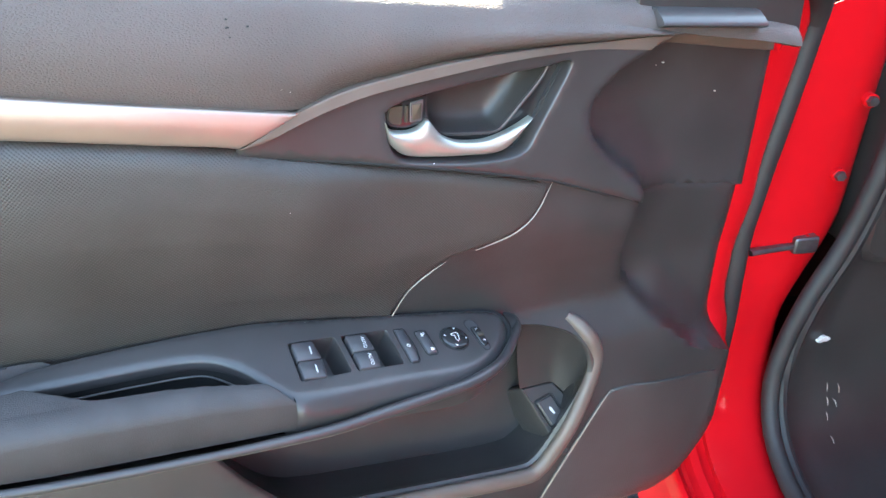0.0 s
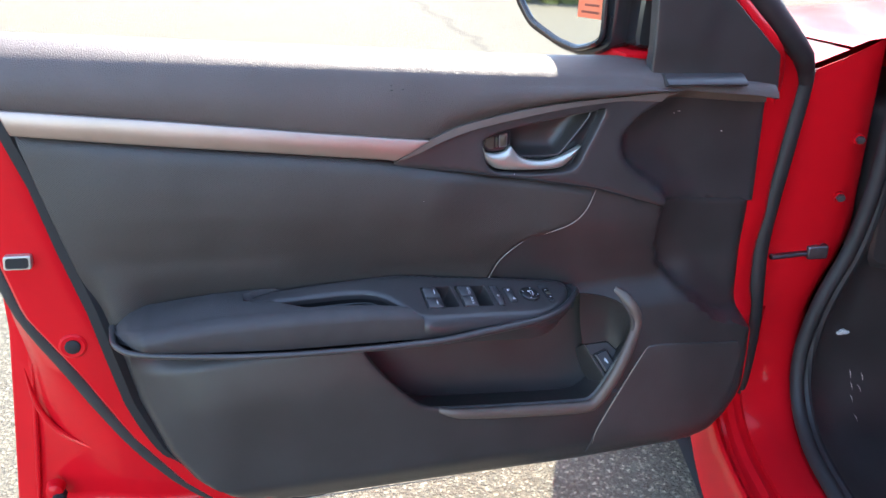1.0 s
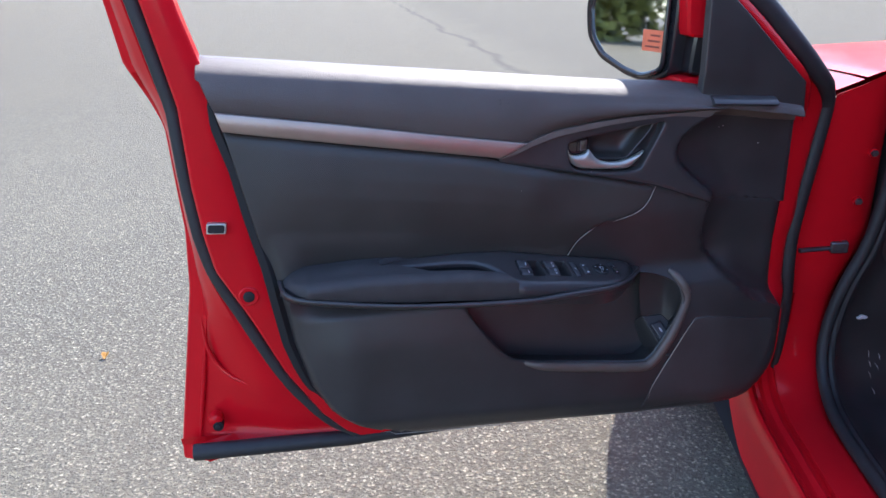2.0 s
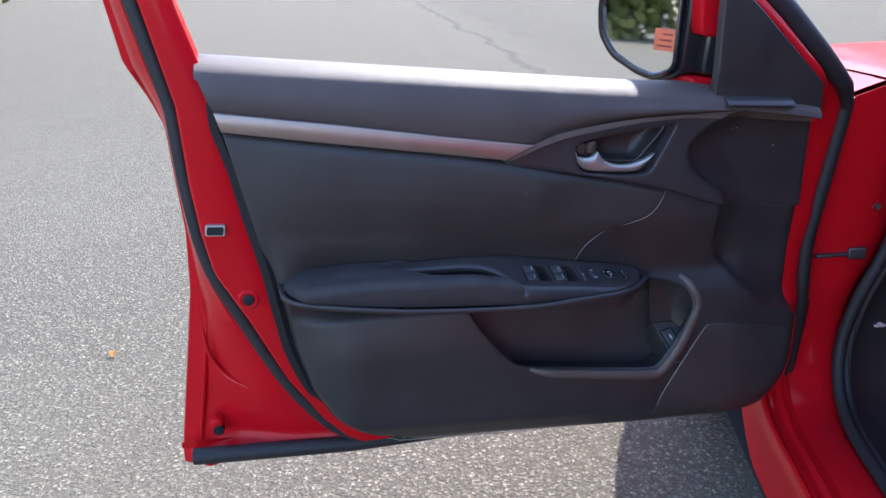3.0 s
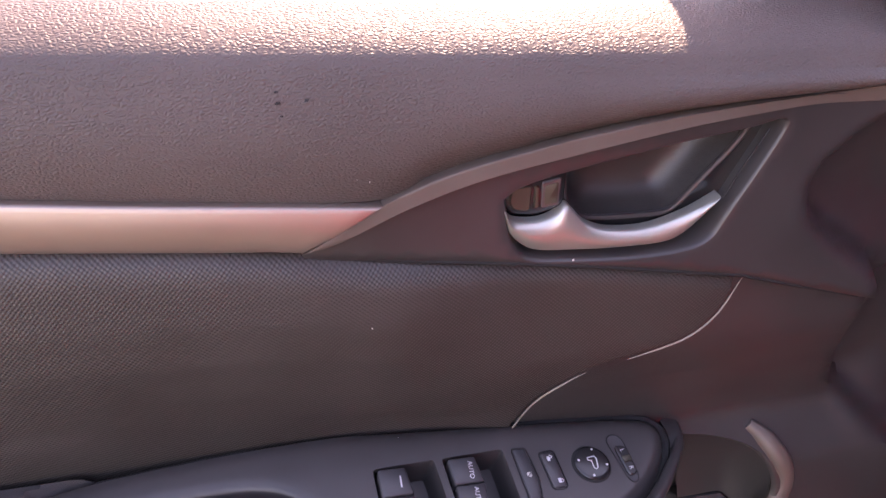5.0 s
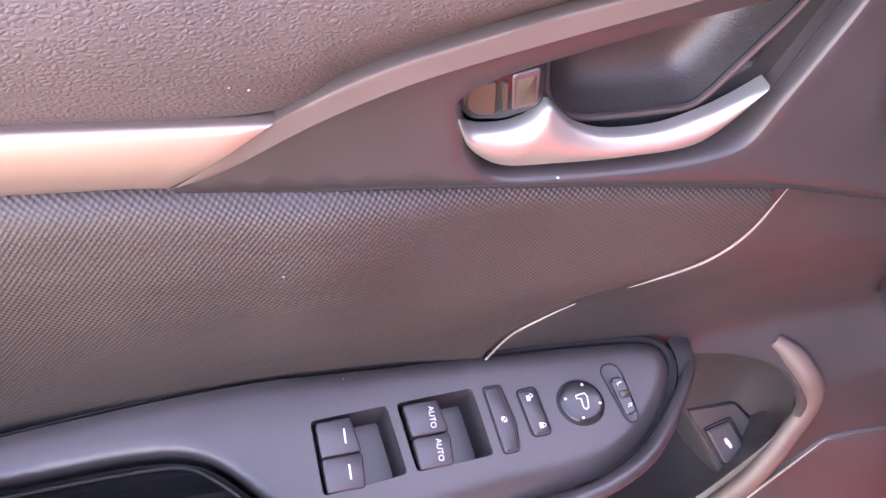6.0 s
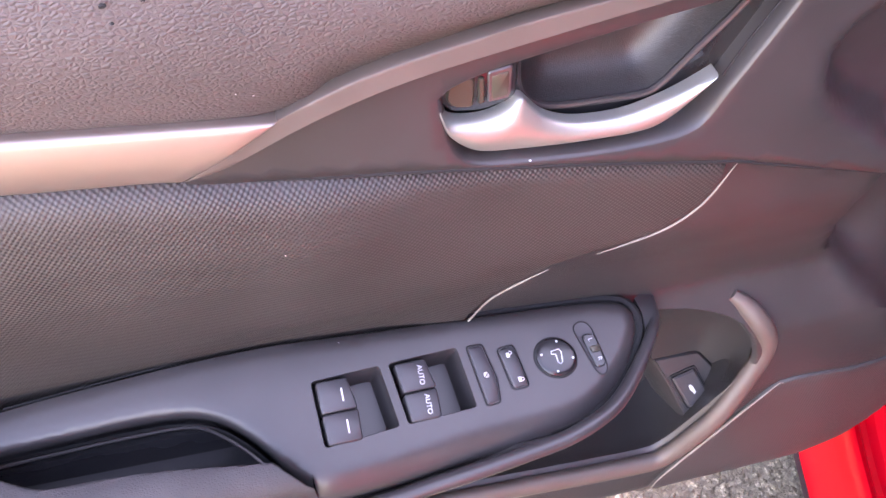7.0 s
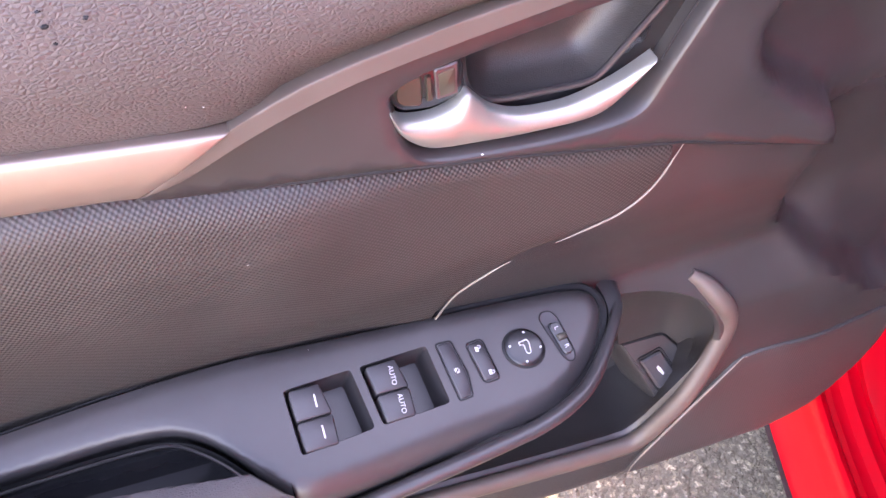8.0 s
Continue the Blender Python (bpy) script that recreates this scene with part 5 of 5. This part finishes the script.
part("roof", mesh_grid([[car(u, 0.29 + (1.22) * s, 1.365 + 0.06 * math.sin(math.pi * s) - 0.05 * max(0, -u - 1.4) ** 2) for s in np.linspace(0, 1, 12)] for u in np.linspace(-0.5, -2.4, 12)]), RED, red_car)
part("centre_pillar", tube([car(-1.02, 0.07, 0.30), car(-1.06, 0.06, 0.6), car(-1.10, 0.10, 0.95), car(-1.2, 0.27, 1.36)], 0.06, 10), RED, red_car, "red centre pillar")
rows = []
for z, v in ((0.16, 0.06), (0.32, 0.0), (0.55, -0.02), (0.75, -0.03), (0.90, 0.02), (0.96, 0.06)):
    rows.append([car(u, v + 0.08 * max(0, (-u - 1.9)), z) for u in np.linspace(-1.08, -3.0, 14)])
part("rear_side", mesh_grid(rows), RED, red_car, "red rear door and wing")
part("rear_glass", mesh_grid([[car(u, v, z) for u in np.linspace(-1.12, -2.5, 6)] for z, v in ((0.955, 0.07), (1.36, 0.27))]), GLASS, red_car)
part("underbody", mesh_grid([[car(u, v, 0.17 + 0.004 * math.sin(u * 9)) for v in (0.05, 0.5, 1.2, 1.75)] for u in np.linspace(-3.0, 1.6, 12)]), RUBBER, red_car, "dark underbody")


def wheel(u, v):
    c0 = Vector(car(u, v, 0.315))
    rows = []
    for a in np.linspace(0, 2 * math.pi, 40, endpoint=False):
        d = CF * math.cos(a) + Vector((0, 0, 1)) * math.sin(a)
        rows.append([tuple(c0 + d * r + CR * w) for r, w in ((0.21, 0.0), (0.27, -0.012), (0.305, -0.004), (0.315, 0.03), (0.315, 0.17), (0.29, 0.20), (0.21, 0.20))])
    tyre = part("wheel", mesh_grid(rows + rows[:1]), RUBBER, red_car, "black tyre on an alloy rim")
    rows = []
    for a in np.linspace(0, 2 * math.pi, 41):
        d = CF * math.cos(a) + Vector((0, 0, 1)) * math.sin(a)
        s = 0.012 * (math.cos(5 * a) > 0.2)
        rows.append([tuple(c0 + d * r + CR * w) for r, w in ((0.212, 0.006), (0.19, 0.012), (0.15, 0.02 + 2 * s), (0.06, 0.012 + s), (0.001, 0.01))])
    part("rim", mesh_grid(rows), STEEL, tyre)


for u, v in ((0.80, 0.02), (-1.90, 0.02), (0.80, 1.58), (-1.90, 1.58)):
    wheel(u, v)
part("far_wing", mesh_grid([[car(u, 1.76 - 0.30 * max(0, (u - 0.75) / 0.8) ** 2 - dv, z) for u in np.linspace(0.3, 1.6, 14)] for z, dv in ((0.17, 0.04), (0.5, 0.0), (0.74, 0.0), (0.80, 0.06), (0.86, 0.22))]), RED, red_car)
part("far_side", mesh_grid([[car(u, v, z) for u in np.linspace(-3.0, 1.3, 12)] for z, v in ((0.17, 1.74), (0.5, 1.80), (0.85, 1.78), (0.93, 1.70))]), RED, red_car)
part("tail", mesh_grid([[car(-3.0 - 0.05 * math.sin(math.pi * s), 0.1 + 1.6 * s, z) for s in np.linspace(0, 1, 8)] for z in (0.17, 0.5, 0.9, 0.97)]), RED, red_car)
part("rear_window", mesh_grid([[car(u, 0.25 + 1.3 * s, z) for s in np.linspace(0, 1, 8)] for u, z in ((-2.38, 1.36), (-2.75, 1.1), (-3.0, 0.96))]), GLASS, red_car)
part("far_glass", mesh_grid([[car(u, v, z) for u in np.linspace(0.3, -2.5, 6)] for z, v in ((0.93, 1.70), (1.36, 1.50))]), GLASS, red_car)
part("cabin_floor", mesh_grid([[car(u, v, z) for u in np.linspace(0.4, -2.6, 8)] for v, z in ((0.25, 0.25), (0.9, 0.27), (1.6, 0.25))]), RUBBER, red_car)

# ---- small things on the ground and on the trim ----
bm = bmesh.new()
pts = [(0, 0.03), (0.012, 0.018), (0.016, 0.0), (0.009, -0.016), (0, -0.026), (-0.009, -0.016), (-0.016, 0.0), (-0.012, 0.018)]
vs_ = [bm.verts.new((-0.900 + a * 0.7, 1.128 + b * 0.6, 0.006 + 0.010 * abs(a) / 0.016 + 0.004 * (b > 0))) for a, b in pts]
mid = bm.verts.new((-0.900, 1.128, 0.004))
for i in range(len(vs_)):
    bm.faces.new((vs_[i - 1], vs_[i], mid))
bmesh.ops.solidify(bm, geom=bm.faces[:], thickness=0.0008)
leaf_ob = part("fallen_leaf", bm, LEAF, None)
tagged(leaf_ob, "small dry yellow-brown leaf lying on the asphalt", "leaf")


def crumb(x, y, z, r, material, name, label, cat, seed):
    rnd = random.Random(seed)
    bm = bmesh.new()
    bmesh.ops.create_icosphere(bm, subdivisions=2, radius=r)
    for v in bm.verts:
        v.co *= 0.7 + 0.6 * rnd.random()
        v.co.z *= 0.6
        v.co += Vector((x, y, z))
    ob = part(name, bm, material, None)
    tagged(ob, label, cat)


crumb(0.705, 0.262, 0.004, 0.013, DEEP, "dirt_clod", "dark clod of dirt on the shaded asphalt", "dirt", 3)
crumb(0.62, 0.205, 0.003, 0.007, DEEP, "dirt_clod", "dark clod of dirt on the shaded asphalt", "dirt", 4)


# lint and crumbs on the trim
LINT = mat("white_lint", (0.75, 0.73, 0.7), 0.8, var=0.2, var_scale=900)
for i, (x, y, z, r) in enumerate(((-0.007, -0.009, 0.891, 0.0014), (-0.007, -0.010, 0.886, 0.0019), (0.006, -0.010, 0.886, 0.0017), (-0.006, -0.011, 0.880, 0.0012))):
    crumb(x, y, z, r * 0.6, DEEP, "grit_crumb", "tiny dark crumb of grit on the vinyl pad", "grit", 30 + i)
for i, (x, y, z, r) in enumerate(((0.025, -0.010, 0.843, 0.0005), (0.031, -0.010, 0.841, 0.0006), (0.382, 0.0425, 0.823, 0.0022),
                                  (0.375, 0.0425, 0.821, 0.0014), (0.448, 0.0425, 0.791, 0.0022), (0.025, -0.0125, 0.753, 0.0007), (0.141, -0.0030, 0.773, 0.0012), (0.036, 0.0105, 0.6435, 0.0007), (0.311, 0.024, 0.657, 0.0008))):
    crumb(x, y, z, r * 0.5, LINT, "lint_speck", "tiny white speck of lint on the door trim", "lint", 50 + i)


# ---- trees at the edge of the lot, and unseen ones added to block low sky ----
BARK = mat("bark", (0.10, 0.075, 0.055), 0.9, var=0.4, var_scale=6, grain=0.02, grain_scale=12)
LEAVES = mat("foliage", (0.10, 0.13, 0.03), 0.6, var=0.5, var_scale=1.2, second=(0.26, 0.24, 0.05))


def tree(x, y, height, seed):
    rnd = random.Random(seed)
    t = thing("tree", "leafy yellow-green tree at the lot's edge, some added sky blockers", "tree", "trees along the lot")
    t.location = (x, y, 0)
    part("trunk", tube([(0, 0, 0), (0.05, 0.02, height * 0.25), (0.0, 0.1, height * 0.5), (0.1, 0.0, height * 0.8)], [0.2, 0.16, 0.11, 0.03], 9, 1.0, (1, 0, 0)), BARK, t)
    verts, faces = [], []
    for k in range(70):
        a, r = rnd.uniform(0, 6.28), height * 0.30 * math.sqrt(rnd.random())
        c = Vector((r * math.cos(a), r * math.sin(a), height * rnd.uniform(0.05, 0.98)))
        c.x *= 1.25 - c.z / height * 0.7
        c.y *= 1.25 - c.z / height * 0.7
        s = height * rnd.uniform(0.06, 0.12)
        for j in range(110):
            p = c + Vector((rnd.gauss(0, s), rnd.gauss(0, s), rnd.gauss(0, s * 0.7)))
            n = Vector((rnd.gauss(0, 1), rnd.gauss(0, 1), rnd.gauss(0.4, 1))).normalized()
            u = n.orthogonal().normalized() * rnd.uniform(0.16, 0.34)
            w = n.cross(u).normalized() * rnd.uniform(0.12, 0.22)
            i = len(verts)
            verts += [p - u, p + w, p + u, p - w]
            faces.append((i, i + 1, i + 2, i + 3))
    me = bpy.data.meshes.new("crown")
    me.from_pydata([tuple(v) for v in verts], [], faces)
    me.materials.append(LEAVES)
    crown = new("crown", me)
    crown.parent = t


# first six show in the mirror; the others are added unseen sky blockers
for i, (x, y, hgt) in enumerate(((-26, 16, 9), (-22, 21, 7.5), (-18, 25, 8.5), (-30, 11, 8), (-13, 29, 7), (-33, 5, 9),
                                 (-6, 52, 8), (9, 54, 13), (17, 53, 14), (26, 50, 13), (33, 46, 14), (40, 41, 13), (31, 17, 8), (34, 6, 9), (32, -8, 8), (-34, -8, 8))):
    tree(x, y, hgt, 20 + i)
